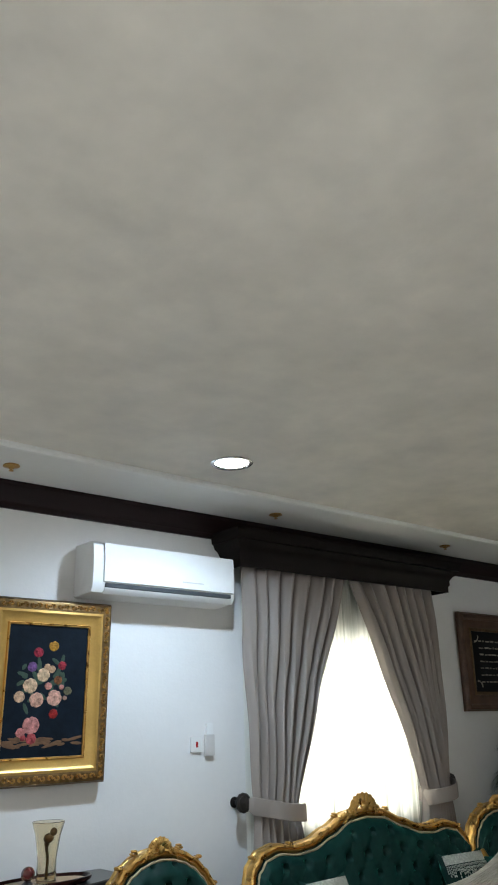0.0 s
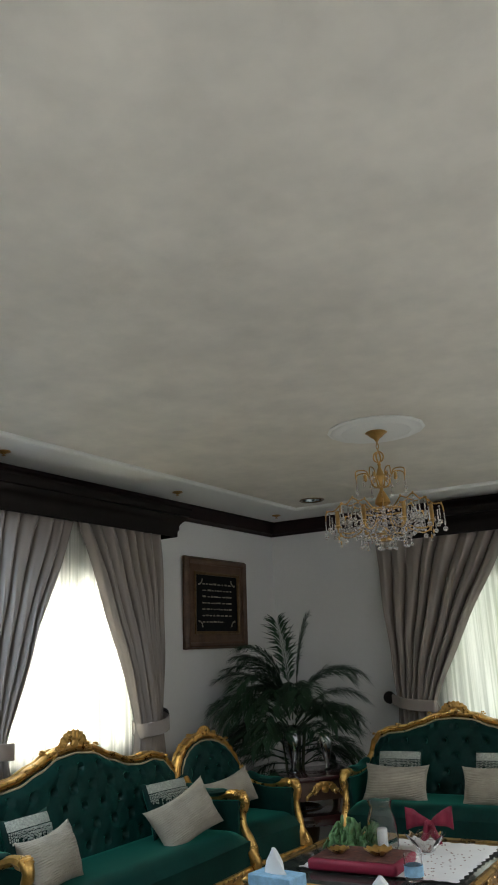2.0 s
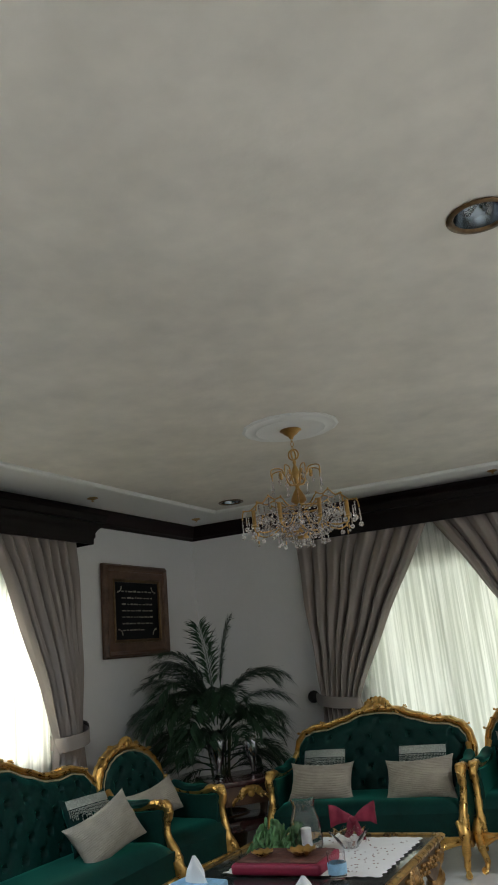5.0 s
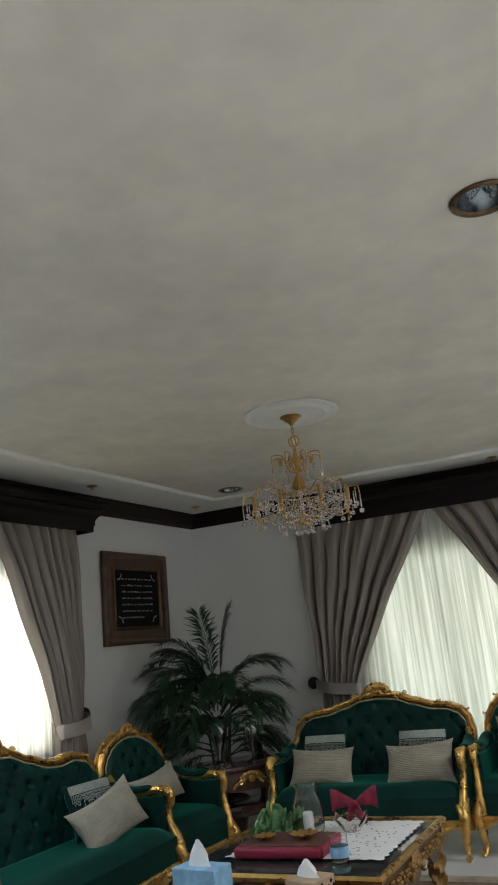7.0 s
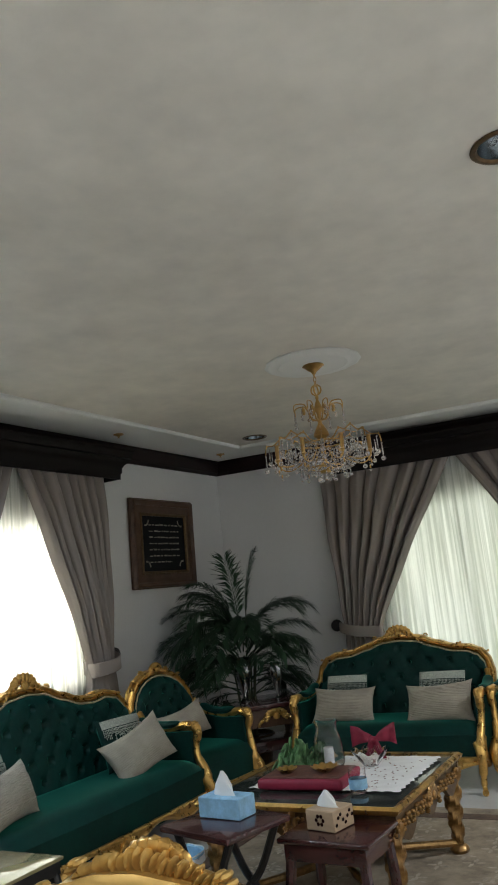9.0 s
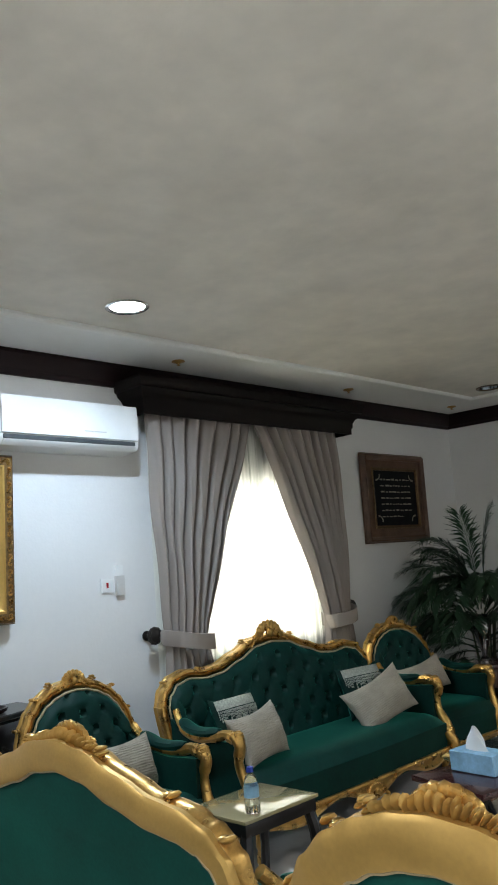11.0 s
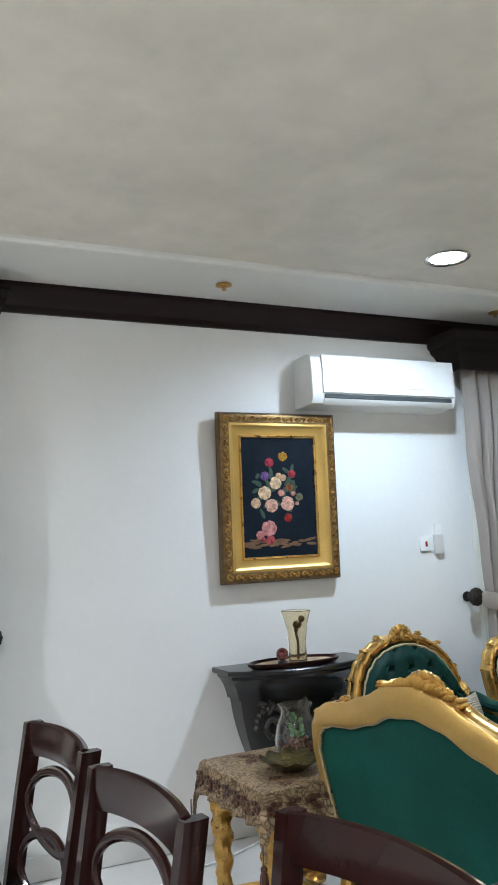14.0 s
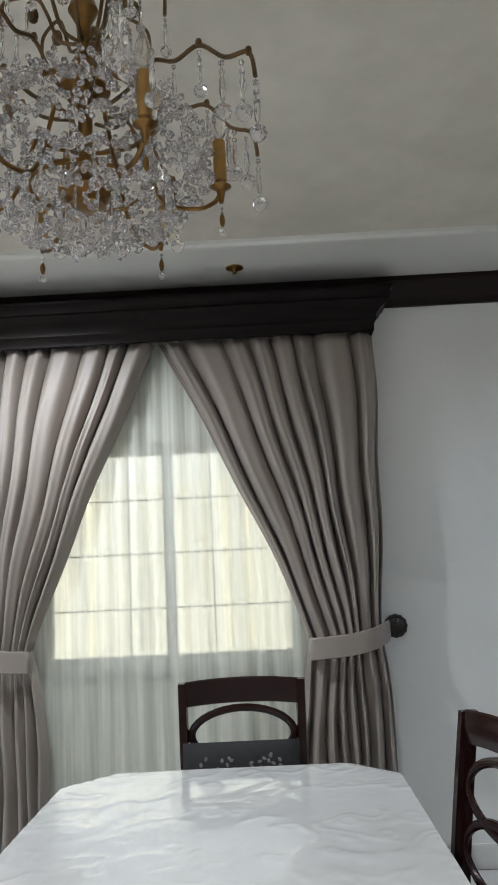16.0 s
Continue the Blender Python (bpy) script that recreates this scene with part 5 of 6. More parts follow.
box(bm, (-0.2, -0.2, 0.22), (0.2, 0.2, 0.30), 0.01)
part("shelf", bm, MAHOG, ct)


def vase(x, y, z, h, r, name, mt, label):
    th = thing(name, pose(x, y, z), label, "vase")
    bm = bmesh.new()
    lathe(bm, [(0.6 * r, 0), (0.62 * r, 0.02 * h), (0.3 * r, 0.08 * h), (0.28 * r, 0.16 * h), (0.7 * r, 0.4 * h), (r, 0.68 * h), (0.98 * r, 0.85 * h), (0.85 * r, 0.95 * h), (0.95 * r, h), (0.85 * r, 0.985 * h), (0.8 * r, 0.8 * h), (0.01, 0.5 * h)], n=20, flute=0.03, flutes=10)
    part("body", bm, mt, th)


vase(4.52, 5.27, 0.60, 0.36, 0.07, "vase", SILVER, "silvery fluted vase on the corner table")
vase(4.66, 5.03, 0.60, 0.29, 0.05, "vase", SILVER, "slim silvery goblet vase on the corner table")


# ---- tables in the sitting area ----
def twisted(bm, x, y, z0, z1, r, turns=4.0, n=12, lobes=3):
    rows = []
    k = 48
    for j in range(k + 1):
        v = j / k
        z = z0 + (z1 - z0) * v
        taper = r * (0.62 + 0.45 * v)
        row = []
        for i in range(n):
            a = 2 * math.pi * i / n
            rr = taper * (1 + 0.2 * math.cos(lobes * a + turns * 2 * math.pi * v))
            row.append((x + rr * math.cos(a), y + rr * math.sin(a), z))
        rows.append(row)
    grid(bm, rows, wrap_u=True, cap=True)


CX0, CX1, CY0, CY1 = 2.02, 3.12, 3.10, 4.16
ctab = thing("coffee_table", pose((CX0 + CX1) / 2, (CY0 + CY1) / 2, 0), "square carved gilt coffee table with a dark polished top", "coffee table")
hx, hy = (CX1 - CX0) / 2, (CY1 - CY0) / 2
bm = bmesh.new()
box(bm, (-hx + 0.03, -hy + 0.03, 0.478), (hx - 0.03, hy - 0.03, 0.505), 0.004)
part("tabletop", bm, MARBLE, ctab, "dark polished stone top")
bm = bmesh.new()
rows = []
for u, z in ((0.035, 0.480), (0.035, 0.508), (0.015, 0.512), (0.0, 0.500), (0.006, 0.485), (0.025, 0.472)):
    rows.append([(sx * (hx - u), sy * (hy - u), z) for sx, sy in ((-1, -1), (1, -1), (1, 1), (-1, 1))])
grid(bm, rows, wrap_u=True, wrap_v=True)
part("gilt_rim", bm, GOLD, ctab, "gilt moulded rim")
rnd = random.Random(12)
for side in range(4):
    rot = Matrix.Rotation(side * math.pi / 2, 4, "Z")
    L = hx if side % 2 == 0 else hy
    D = hy if side % 2 == 0 else hx
    bm = bmesh.new()
    rows = []
    for k in range(41):
        u = -1 + 2 * k / 40
        z0 = 0.375 - 0.035 * math.cos(u * 3 * math.pi) - 0.03 * abs(u) ** 3
        rows.append([rot @ Vector((L * 0.95 * u, -D + o, z)) for o, z in ((0.04, 0.475), (0.028, 0.47), (0.035, 0.43), (0.028, z0), (0.05, z0), (0.05, 0.475))])
    grid(bm, rows, wrap_u=True, cap=True)
    ap = part("apron", bm, BRONZE, ctab, "carved bronze-gilt apron")
    bm = bmesh.new()
    for k in range(16):
        u = -0.92 + 1.84 * k / 15
        for q in range(6):
            a = q / 5 * 4.6 + (math.pi if k % 2 else 0)
            r = 0.032 * (1 - q / 9)
            blob(bm, rot @ Vector((L * u + r * math.cos(a), -D + 0.026, 0.42 + r * math.sin(a))), (0.011, 0.011, 0.011), None, 6)
    carving(bm, tuple(rot @ Vector((0, -D + 0.022, 0.40))), 0.2, 0.09, 7, 0.018)
    part("scroll_carving", bm, ANTIQUE, ap, "gilt scrollwork")
for sx in (-1, 1):
    for sy in (-1, 1):
        bm = bmesh.new()
        twisted(bm, sx * (hx - 0.07), sy * (hy - 0.07), 0.06, 0.44, 0.05)
        blob(bm, (sx * (hx - 0.07), sy * (hy - 0.07), 0.03), (0.055, 0.055, 0.032), None, 10)
        part("leg", bm, ANTIQUE, ctab, "twisted gilt leg")
for sx in (-1, 1):
    bm = bmesh.new()
    tube(bm, smooth_path([(sx * (hx - 0.08), -hy + 0.08, 0.06), (sx * 0.2, -0.15, 0.1), (sx * 0.06, 0, 0.13), (sx * 0.2, 0.15, 0.1), (sx * (hx - 0.08), hy - 0.08, 0.06)], 6), 0.02, 8)
    part("stretcher", bm, ANTIQUE, ctab)

runner = thing("table_runner", pose(2.63, 3.58, 0.513), "white embroidered lace cloth lying on the coffee table", "tablecloth")
bm = bmesh.new()
n = 40
rows = [[(0.36 * (-1 + 2 * i / n) * (1 + 0.02 * math.sin(j * 1.9)), 0.40 * (-1 + 2 * j / n) * (1 + 0.02 * math.sin(i * 1.7)), 0.0015 + 0.0012 * math.sin(i * 0.9 + j * 0.5)) for i in range(n + 1)] for j in range(n + 1)]
grid(bm, rows)
part("cloth", bm, WHITECLOTH, runner)
bm = bmesh.new()
for k in range(110):
    blob(bm, (rnd.uniform(-0.3, 0.3), rnd.uniform(-0.34, 0.1), 0.004), (0.006, 0.004, 0.0015), Euler((0, 0, rnd.uniform(0, 3))), 5)
part("embroidery", bm, mat("faded_red_thread", (0.30, 0.17, 0.13), 0.8, vary=0.4, scale=40), runner, "faded red embroidered flowers")["kind"] = "stuff"

bxt = thing("velvet_box", pose(2.39, 3.69, 0.515, 0, 0, 2), "flat maroon velvet cushion tray with gold braid on the coffee table", "tray")
bm = bmesh.new()
box(bm, (-0.15, -0.23, 0.0), (0.15, 0.23, 0.05), 0.02, 3)
part("pad", bm, MAROON, bxt)
bm = bmesh.new()
box(bm, (-0.13, -0.21, 0.05), (0.13, 0.21, 0.056), 0.003, 1)
part("brocade_top", bm, mat("maroon_brocade", (0.13, 0.05, 0.035), 0.55, metal=0.15, vary=0.8, scale=28, fine=120, bump=0.3), bxt, "maroon and brown brocade top")


def bowl(x, y, z, r, name, mt, label, h=0.4, ruffle=0.06):
    th = thing(name, pose(x, y, z), label, "bowl")
    bm = bmesh.new()
    rows = []
    prof = [(0.35, 0.0), (0.4, 0.02), (0.7, 0.5), (1.0, 1.0), (0.97, 1.0), (0.66, 0.55), (0.3, 0.1), (0.02, 0.08)]
    for u, v in prof:
        rows.append([(r * u * (1 + ruffle * u * math.cos(10 * a)) * math.cos(a), r * u * (1 + ruffle * u * math.cos(10 * a)) * math.sin(a), r * h * v * (1 + 0.15 * u * math.cos(10 * a))) for a in [2 * math.pi * k / 50 for k in range(50)]])
    grid(bm, rows, wrap_u=True)
    part("dish", bm, mt, th)
    return th


bowl(2.36, 3.80, 0.571, 0.055, "gold_bowl", GOLD, "small gold dish on a velvet tray")
bowl(2.39, 3.60, 0.571, 0.07, "gold_bowl", GOLD, "small gold dish on a velvet tray")
bowl(2.76, 3.50, 0.517, 0.10, "crystal_bowl", CLEAR, "cut glass bowl on the coffee table", h=0.75, ruffle=0.08)


def jar(x, y, z, r, h, label, lid=None):
    th = thing("glass_jar", pose(x, y, z), label, "jar")
    bm = bmesh.new()
    prof = [(0.55, 0), (0.8, 0.01), (0.98, 0.12), (1.0, 0.3), (0.86, 0.62), (0.66, 0.8), (0.66, 0.9), (0.78, 1.0), (0.74, 1.0), (0.62, 0.9), (0.62, 0.8), (0.82, 0.62), (0.95, 0.3), (0.92, 0.1), (0.02, 0.06)]
    rows = [[(r * u * math.cos(2 * math.pi * k / 28), r * u * math.sin(2 * math.pi * k / 28), h * v) for k in range(28)] for u, v in prof]
    grid(bm, rows, wrap_u=True, cap=True)
    part("body", bm, CLEAR, th)
    return th


g = jar(2.67, 3.70, 0.517, 0.085, 0.25, "clear glass hurricane jar holding a white candle")
bm = bmesh.new()
lathe(bm, [(0.028, 0.017), (0.028, 0.11), (0.022, 0.114), (0.001, 0.112)], n=14)
part("candle", bm, WHITE, g, "white candle")
cup = thing("glass_cup", pose(2.25, 3.37, 0.513), "small printed glass tumbler on the coffee table", "glass")
bm = bmesh.new()
lathe(bm, [(0.034, 0), (0.04, 0.005), (0.042, 0.11), (0.039, 0.11), (0.036, 0.012), (0.001, 0.01)], n=20)
part("tumbler", bm, CLEAR, cup)
bm = bmesh.new()
lathe(bm, [(0.0435, 0.02), (0.0438, 0.065)], n=20)
bmesh.ops.delete(bm, geom=[f for f in bm.faces if len(f.verts) > 4], context="FACES_ONLY")
part("print_band", bm, BLUE, cup, "blue printed band")

bow = thing("red_bow", pose(2.90, 3.53, 0.517) @ Matrix.Scale(0.78, 4), "stiff dark red satin bow on the coffee table", "bow")
bm = bmesh.new()
for s in (-1, 1):
    rows = []
    for k in range(12):
        u = k / 11
        w = 0.015 + 0.06 * u
        rows.append([(0.01 * math.sin(k), s * 0.17 * u - 0.01, 0.13 + 0.1 * u * (1 if s < 0 else 0.75) + v * w - 0.05 * u * u) for v in (-1, -0.3, 0.3, 1)])
    grid(bm, rows)
for s in (-1, 1):
    grid(bm, [[(0.02 * u, s * 0.05 * u + v * 0.03, 0.14 * (1 - u) + 0.002) for v in (-1, 0, 1)] for u in (0, 0.25, 0.5, 0.75, 1)])
blob(bm, (0, 0, 0.135), (0.02, 0.025, 0.022), None, 10)
o = part("ribbon", bm, MAROON, bow)
o.modifiers.new("thickness", "SOLIDIFY").thickness = 0.004

sprig = thing("greenery_sprig", pose(2.66, 3.87, 0.515), "small artificial green succulents on the coffee table", "plant")
for k in range(26):
    a, rr = rnd.uniform(0, 6.28), rnd.uniform(0.0, 0.11)
    bm = bmesh.new()
    c = Vector((rr * math.cos(a), 1.2 * rr * math.sin(a), 0))
    hgt = rnd.uniform(0.06, 0.16)
    for q in range(5):
        b2 = rnd.uniform(0, 6.28)
        blob(bm, c + Vector((0.022 * math.cos(b2), 0.022 * math.sin(b2), hgt * (0.25 + 0.17 * q))), (0.008, 0.016, 0.03), Euler((rnd.uniform(-0.7, 0.7), rnd.uniform(-0.7, 0.7), b2)), 6)
    part("succulent", bm, GREENLEAF, sprig)


def tissue_box(m, w, d, h, mt, label, tuft=0.1):
    th = thing("tissue_box", m, label, "tissue box")
    bm = bmesh.new()
    box(bm, (-w / 2, -d / 2, 0), (w / 2, d / 2, h), 0.004, 1)
    part("box", bm, mt, th)
    bm = bmesh.new()
    rows = []
    for k in range(9):
        v = k / 8
        rows.append([(0.05 * (1 - 0.85 * v ** 1.5) * math.cos(a) * (1 + 0.25 * math.sin(3 * a + 4 * v)), 0.022 * (1 - 0.7 * v) * math.sin(a) + 0.015 * v, h + tuft * v) for a in [2 * math.pi * i / 18 for i in range(18)]])
    grid(bm, rows, wrap_u=True)
    part("tissue", bm, WHITE, th, "white paper tissue")
    return th


st = thing("folding_side_table", pose(1.60, 3.72, 0, 0, 0, 74), "small dark brown wooden side table on crossed legs", "side table")
bm = bmesh.new()
box(bm, (-0.21, -0.185, 0.535), (0.21, 0.185, 0.56), 0.006)
part("tabletop", bm, MAHOG, st)
for y in (-0.13, 0.13):
    for s in (-1, 1):
        bm = bmesh.new()
        tube(bm, smooth_path([(s * 0.17, y, 0.535), (s * 0.06, y, 0.34), (-s * 0.06, y, 0.22), (-s * 0.17, y, 0.012)], 5), 0.017, 8)
        part("leg", bm, BLACKWOOD, st)
tb = tissue_box(pose(1.66, 3.74, 0.562, 0, 0, 84), 0.22, 0.12, 0.085, BLUE, "light blue cardboard tissue box with a white tissue", 0.10)
bm = bmesh.new()
for k in range(7):
    blob(bm, (-0.09 + 0.03 * k, -0.0605, 0.02 + 0.008 * (k % 3)), (0.014, 0.001, 0.01), None, 7)
part("flower_print", bm, mat("deep_blue_ink", (0.03, 0.05, 0.35), 0.5), tb, "blue flower print")

nt = thing("nest_table", pose(1.90, 3.34, 0, 0, 0, 88), "glossy dark mahogany small table", "side table")
bm = bmesh.new()
box(bm, (-0.215, -0.17, 0.43), (0.215, 0.17, 0.455), 0.012, 3)
part("tabletop", bm, MAHOG, nt)
bm = bmesh.new()
box(bm, (-0.19, -0.15, 0.36), (0.19, 0.15, 0.43), 0.006)
part("apron", bm, MAHOG, nt)
for sx in (-1, 1):
    for sy in (-1, 1):
        bm = bmesh.new()
        tube(bm, smooth_path([(sx * 0.17, sy * 0.13, 0.37), (sx * 0.18, sy * 0.14, 0.2), (sx * 0.165, sy * 0.125, 0.0)], 4), [0.024] * 5 + [0.016] * 4, 8)
        part("leg", bm, MAHOG, nt)
tb = tissue_box(pose(1.92, 3.38, 0.457, 0, 0, 78), 0.15, 0.15, 0.085, PALEWOOD, "pale wooden tissue box with cut-out flowers", 0.07)
bm = bmesh.new()
for a in range(6):
    blob(bm, (0.018 * math.cos(a * 1.047), 0.076, 0.045 + 0.018 * math.sin(a * 1.047)), (0.009, 0.002, 0.009), None, 6)
    blob(bm, (0.018 * math.cos(a * 1.047), -0.076, 0.045 + 0.018 * math.sin(a * 1.047)), (0.009, 0.002, 0.009), None, 6)
for k in range(8):
    blob(bm, (0.076, -0.06 + 0.017 * k, 0.045 + 0.02 * math.sin(k * 1.5)), (0.002, 0.01, 0.008), None, 6)
    blob(bm, (-0.076, -0.06 + 0.017 * k, 0.045 + 0.02 * math.sin(k * 1.5)), (0.002, 0.01, 0.008), None, 6)
part("fretwork", bm, CHAIRWOOD, tb, "dark cut-out flower")

bn = thing("waste_bin", pose(1.93, 4.22, 0.012), "light blue plastic waste bin on the floor", "bin")
bm = bmesh.new()
lathe(bm, [(0.09, 0), (0.10, 0.005), (0.125, 0.27), (0.132, 0.275), (0.132, 0.285), (0.12, 0.28), (0.095, 0.01), (0.001, 0.008)], n=28)
part("tub", bm, BLUE, bn)
bm = bmesh.new()
rows = [[((0.13 + 0.006 * math.sin(7 * a + v)) * math.cos(a), (0.13 + 0.006 * math.sin(5 * a)) * math.sin(a), 0.29 - 0.05 * v) for a in [2 * math.pi * k / 40 for k in range(40)]] for v in (0, 0.5, 1)]
grid(bm, rows, wrap_u=True)
part("bin_liner", bm, WHITE, bn, "pale plastic liner")

s2 = thing("glass_side_table", pose(1.02, 4.48, 0, 0, 0, 0), "dark side table with a pale gold glass top", "side table")
bm = bmesh.new()
box(bm, (-0.225, -0.18, 0.485), (0.225, 0.18, 0.50), 0.005)
part("tabletop", bm, mat("gold_glass", (0.36, 0.31, 0.16), 0.08, vary=0.1, coat=1), s2, "pale gold reflective top")
bm = bmesh.new()
box(bm, (-0.215, -0.17, 0.43), (0.215, 0.17, 0.485), 0.006)
part("apron", bm, BLACKWOOD, s2)
for sx in (-1, 1):
    for sy in (-1, 1):
        bm = bmesh.new()
        tube(bm, smooth_path([(sx * 0.19, sy * 0.145, 0.44), (sx * 0.21, sy * 0.16, 0.3), (sx * 0.18, sy * 0.14, 0.1), (sx * 0.2, sy * 0.155, 0)], 4), [0.026] * 5 + [0.02] * 4 + [0.015] * 4, 8)
        part("leg", bm, BLACKWOOD, s2)
bt = thing("water_bottle", pose(0.90, 4.36, 0.502), "small clear plastic water bottle with a blue cap", "bottle")
bm = bmesh.new()
lathe(bm, [(0.028, 0), (0.031, 0.006), (0.031, 0.05), (0.029, 0.055), (0.031, 0.06), (0.031, 0.115), (0.022, 0.14), (0.012, 0.152), (0.012, 0.16), (0.001, 0.16)], n=20)
part("bottle_body", bm, CLEAR, bt)
bm = bmesh.new()
lathe(bm, [(0.015, 0.158), (0.015, 0.178), (0.001, 0.179)], n=16)
part("cap", bm, mat("blue_cap", (0.03, 0.06, 0.4), 0.4), bt, "blue cap")
bm = bmesh.new()
lathe(bm, [(0.0318, 0.062), (0.0318, 0.105)], n=20)
bmesh.ops.delete(bm, geom=[f for f in bm.faces if len(f.verts) > 4], context="FACES_ONLY")
part("paper_label", bm, BLUE, bt, "pale blue label")

rug = thing("carpet", pose(2.25, 3.65, 0), "beige and brown patterned carpet under the coffee table", "carpet")
bm = bmesh.new()
box(bm, (-1.55, -1.5, -0.002), (1.6, 1.0, 0.012), 0.004, 1)
part("rug_body", bm, RUG, rug)
bm = bmesh.new()
for sx in (-1, 1):
    box(bm, (sx * 1.42 - 0.05, -1.4, 0.011), (sx * 1.42 + 0.05, 0.9, 0.0145))
for y in (-1.38, 0.86):
    box(bm, (-1.3, y - 0.05, 0.011), (1.3, y + 0.05, 0.0145))
part("border_band", bm, mat("rug_border", (0.12, 0.075, 0.05), 0.95, vary=0.5, scale=12), rug, "darker woven border")
bm = bmesh.new()
for k in range(220):
    x, y = rnd.uniform(-1.25, 1.3), rnd.uniform(-1.25, 0.75)
    for q in range(4):
        a = q * math.pi / 2 + rnd.uniform(-0.2, 0.2)
        blob(bm, (x + 0.035 * math.cos(a), y + 0.035 * math.sin(a), 0.0125), (0.03, 0.012, 0.001), Euler((0, 0, a)), 5)
part("woven_flowers", bm, mat("rug_flower", (0.40, 0.33, 0.25), 0.95, vary=0.5, scale=20), rug, "woven pale flowers")["kind"] = "stuff"


# ---- console and the brocade table by the long wall ----
cs = thing("console_table", pose(0.345, NORTH, -0.03), "black carved half-round wall console table", "console table")


def half_round(bm, w, d, z0, z1, lip=0.0):
    pts = []
    for k in range(25):
        u = -1 + 2 * k / 24
        y = -d * (1 - 0.42 * abs(u) ** 2.2)
        pts.append((w / 2 * u, y))
    pts = [(-w / 2, 0)] + pts + [(w / 2, 0)]
    rows = [[(x * s, y * s, z) for x, y in pts] for s, z in ((0.98, z0), (1, z0 + 0.006), (1, z1 - 0.006), (0.985, z1))]
    grid(bm, rows, wrap_u=True, cap=True)


bm = bmesh.new()
half_round(bm, 0.82, 0.38, 0.872, 0.9)
part("tabletop", bm, BLACKWOOD, cs, "black lacquered top")
bm = bmesh.new()
rows = []
for w, d, z in ((0.66, 0.27, 0.74), (0.665, 0.275, 0.76), (0.69, 0.29, 0.80), (0.735, 0.325, 0.84), (0.76, 0.345, 0.852), (0.76, 0.345, 0.870)):
    rows.append([(w / 2 * u, -d * (1 - 0.42 * abs(u) ** 2.2), z) for u in [-1 + k / 12 for k in range(25)]] + [(w / 2, 0, z), (-w / 2, 0, z)])
grid(bm, rows, wrap_u=True, cap=True)
part("frieze", bm, BLACKWOOD, cs)
bm = bmesh.new()
rows = []
for w, d, z in ((0.63, 0.25, 0.738), (0.60, 0.235, 0.64), (0.55, 0.21, 0.54), (0.48, 0.18, 0.44), (0.40, 0.14, 0.34)):
    rows.append([(w / 2 * u, -d * (1 - 0.42 * abs(u) ** 2.2) if abs(u) < 1.001 else 0, z) for u in [-1 + k / 12 for k in range(25)]] + [(w / 2, 0, z), (-w / 2, 0, z)])
grid(bm, rows, wrap_u=True, cap=True)
part("bracket", bm, BLACKWOOD, cs)
bm = bmesh.new()
for s in (-1, 1):
    for k in range(30):
        a = k / 29 * 9
        r = 0.1 * (1 - k / 36)
        blob(bm, (s * 0.19 + r * math.cos(a) * s, -0.27 + 0.1 * abs(r * math.sin(a)), 0.62 + r * math.sin(a)), (0.016, 0.018, 0.016), None, 6)
for k in range(20):
    blob(bm, (rnd.uniform(-0.3, 0.3), -0.26, rnd.uniform(0.5, 0.74)), (0.03, 0.02, 0.014), Euler((0, rnd.uniform(0, 3), 0)), 6)
part("carving", bm, mat("dark_carving", (0.03, 0.026, 0.022), 0.45, vary=0.5, scale=30), cs, "carved dark scrollwork")["kind"] = "stuff"

tr = thing("oval_tray", pose(0.30, NORTH - 0.24, 0.872), "oval dark wooden tray with a pale inlay", "tray")
bm = bmesh.new()
rows = [[(0.26 * u * math.cos(2 * math.pi * k / 40), 0.13 * u * math.sin(2 * math.pi * k / 40), z) for k in range(40)] for u, z in ((0.9, 0), (0.98, 0.01), (1.0, 0.026), (0.96, 0.028), (0.9, 0.014), (0.01, 0.012))]
grid(bm, rows, wrap_u=True, cap=True)
part("dish", bm, CHAIRWOOD, tr)
bm = bmesh.new()
grid(bm, [[(0.26 * u * math.cos(2 * math.pi * k / 40), 0.13 * u * math.sin(2 * math.pi * k / 40), 0.0155) for k in range(40)] for u in (0.86, 0.4, 0.02)], wrap_u=True)
part("inlay", bm, PALEWOOD, tr, "pale wood inlay")
vs2 = thing("goblet_vase", pose(0.31, NORTH - 0.27, 0.887), "pale amber glass flared vase with a dark stem", "vase")
bm = bmesh.new()
lathe(bm, [(0.05, 0), (0.052, 0.006), (0.048, 0.01), (0.045, 0.10), (0.06, 0.2), (0.078, 0.26), (0.075, 0.262), (0.056, 0.2), (0.041, 0.1), (0.04, 0.014), (0.001, 0.012)], n=24, flute=0.02, flutes=8)
part("goblet", bm, AMBER, vs2)
bm = bmesh.new()
tube(bm, smooth_path([(0, 0, 0.015), (0.004, 0, 0.1), (-0.004, 0, 0.15), (0, 0, 0.19)], 4), [0.007] * 9 + [0.012] * 4, 8)
blob(bm, (0, -0.01, 0.19), (0.026, 0.018, 0.022), None, 10)
blob(bm, (0, -0.058, 0.222), (0.018, 0.008, 0.018), None, 12)
part("stem", bm, BRONZE, vs2, "dark ornamental stem")
rbal = thing("red_ball", pose(0.222, NORTH - 0.265, 0.887), "small glossy dark red glass ball on a stand", "ornament")
bm = bmesh.new()
lathe(bm, [(0.024, 0), (0.026, 0.008), (0.015, 0.018)], n=16)
part("stand", bm, BLACKWOOD, rbal)
bm = bmesh.new()
blob(bm, (0, 0, 0.048), (0.032, 0.032, 0.032), None, 20)
part("ball", bm, REDGLASS, rbal)

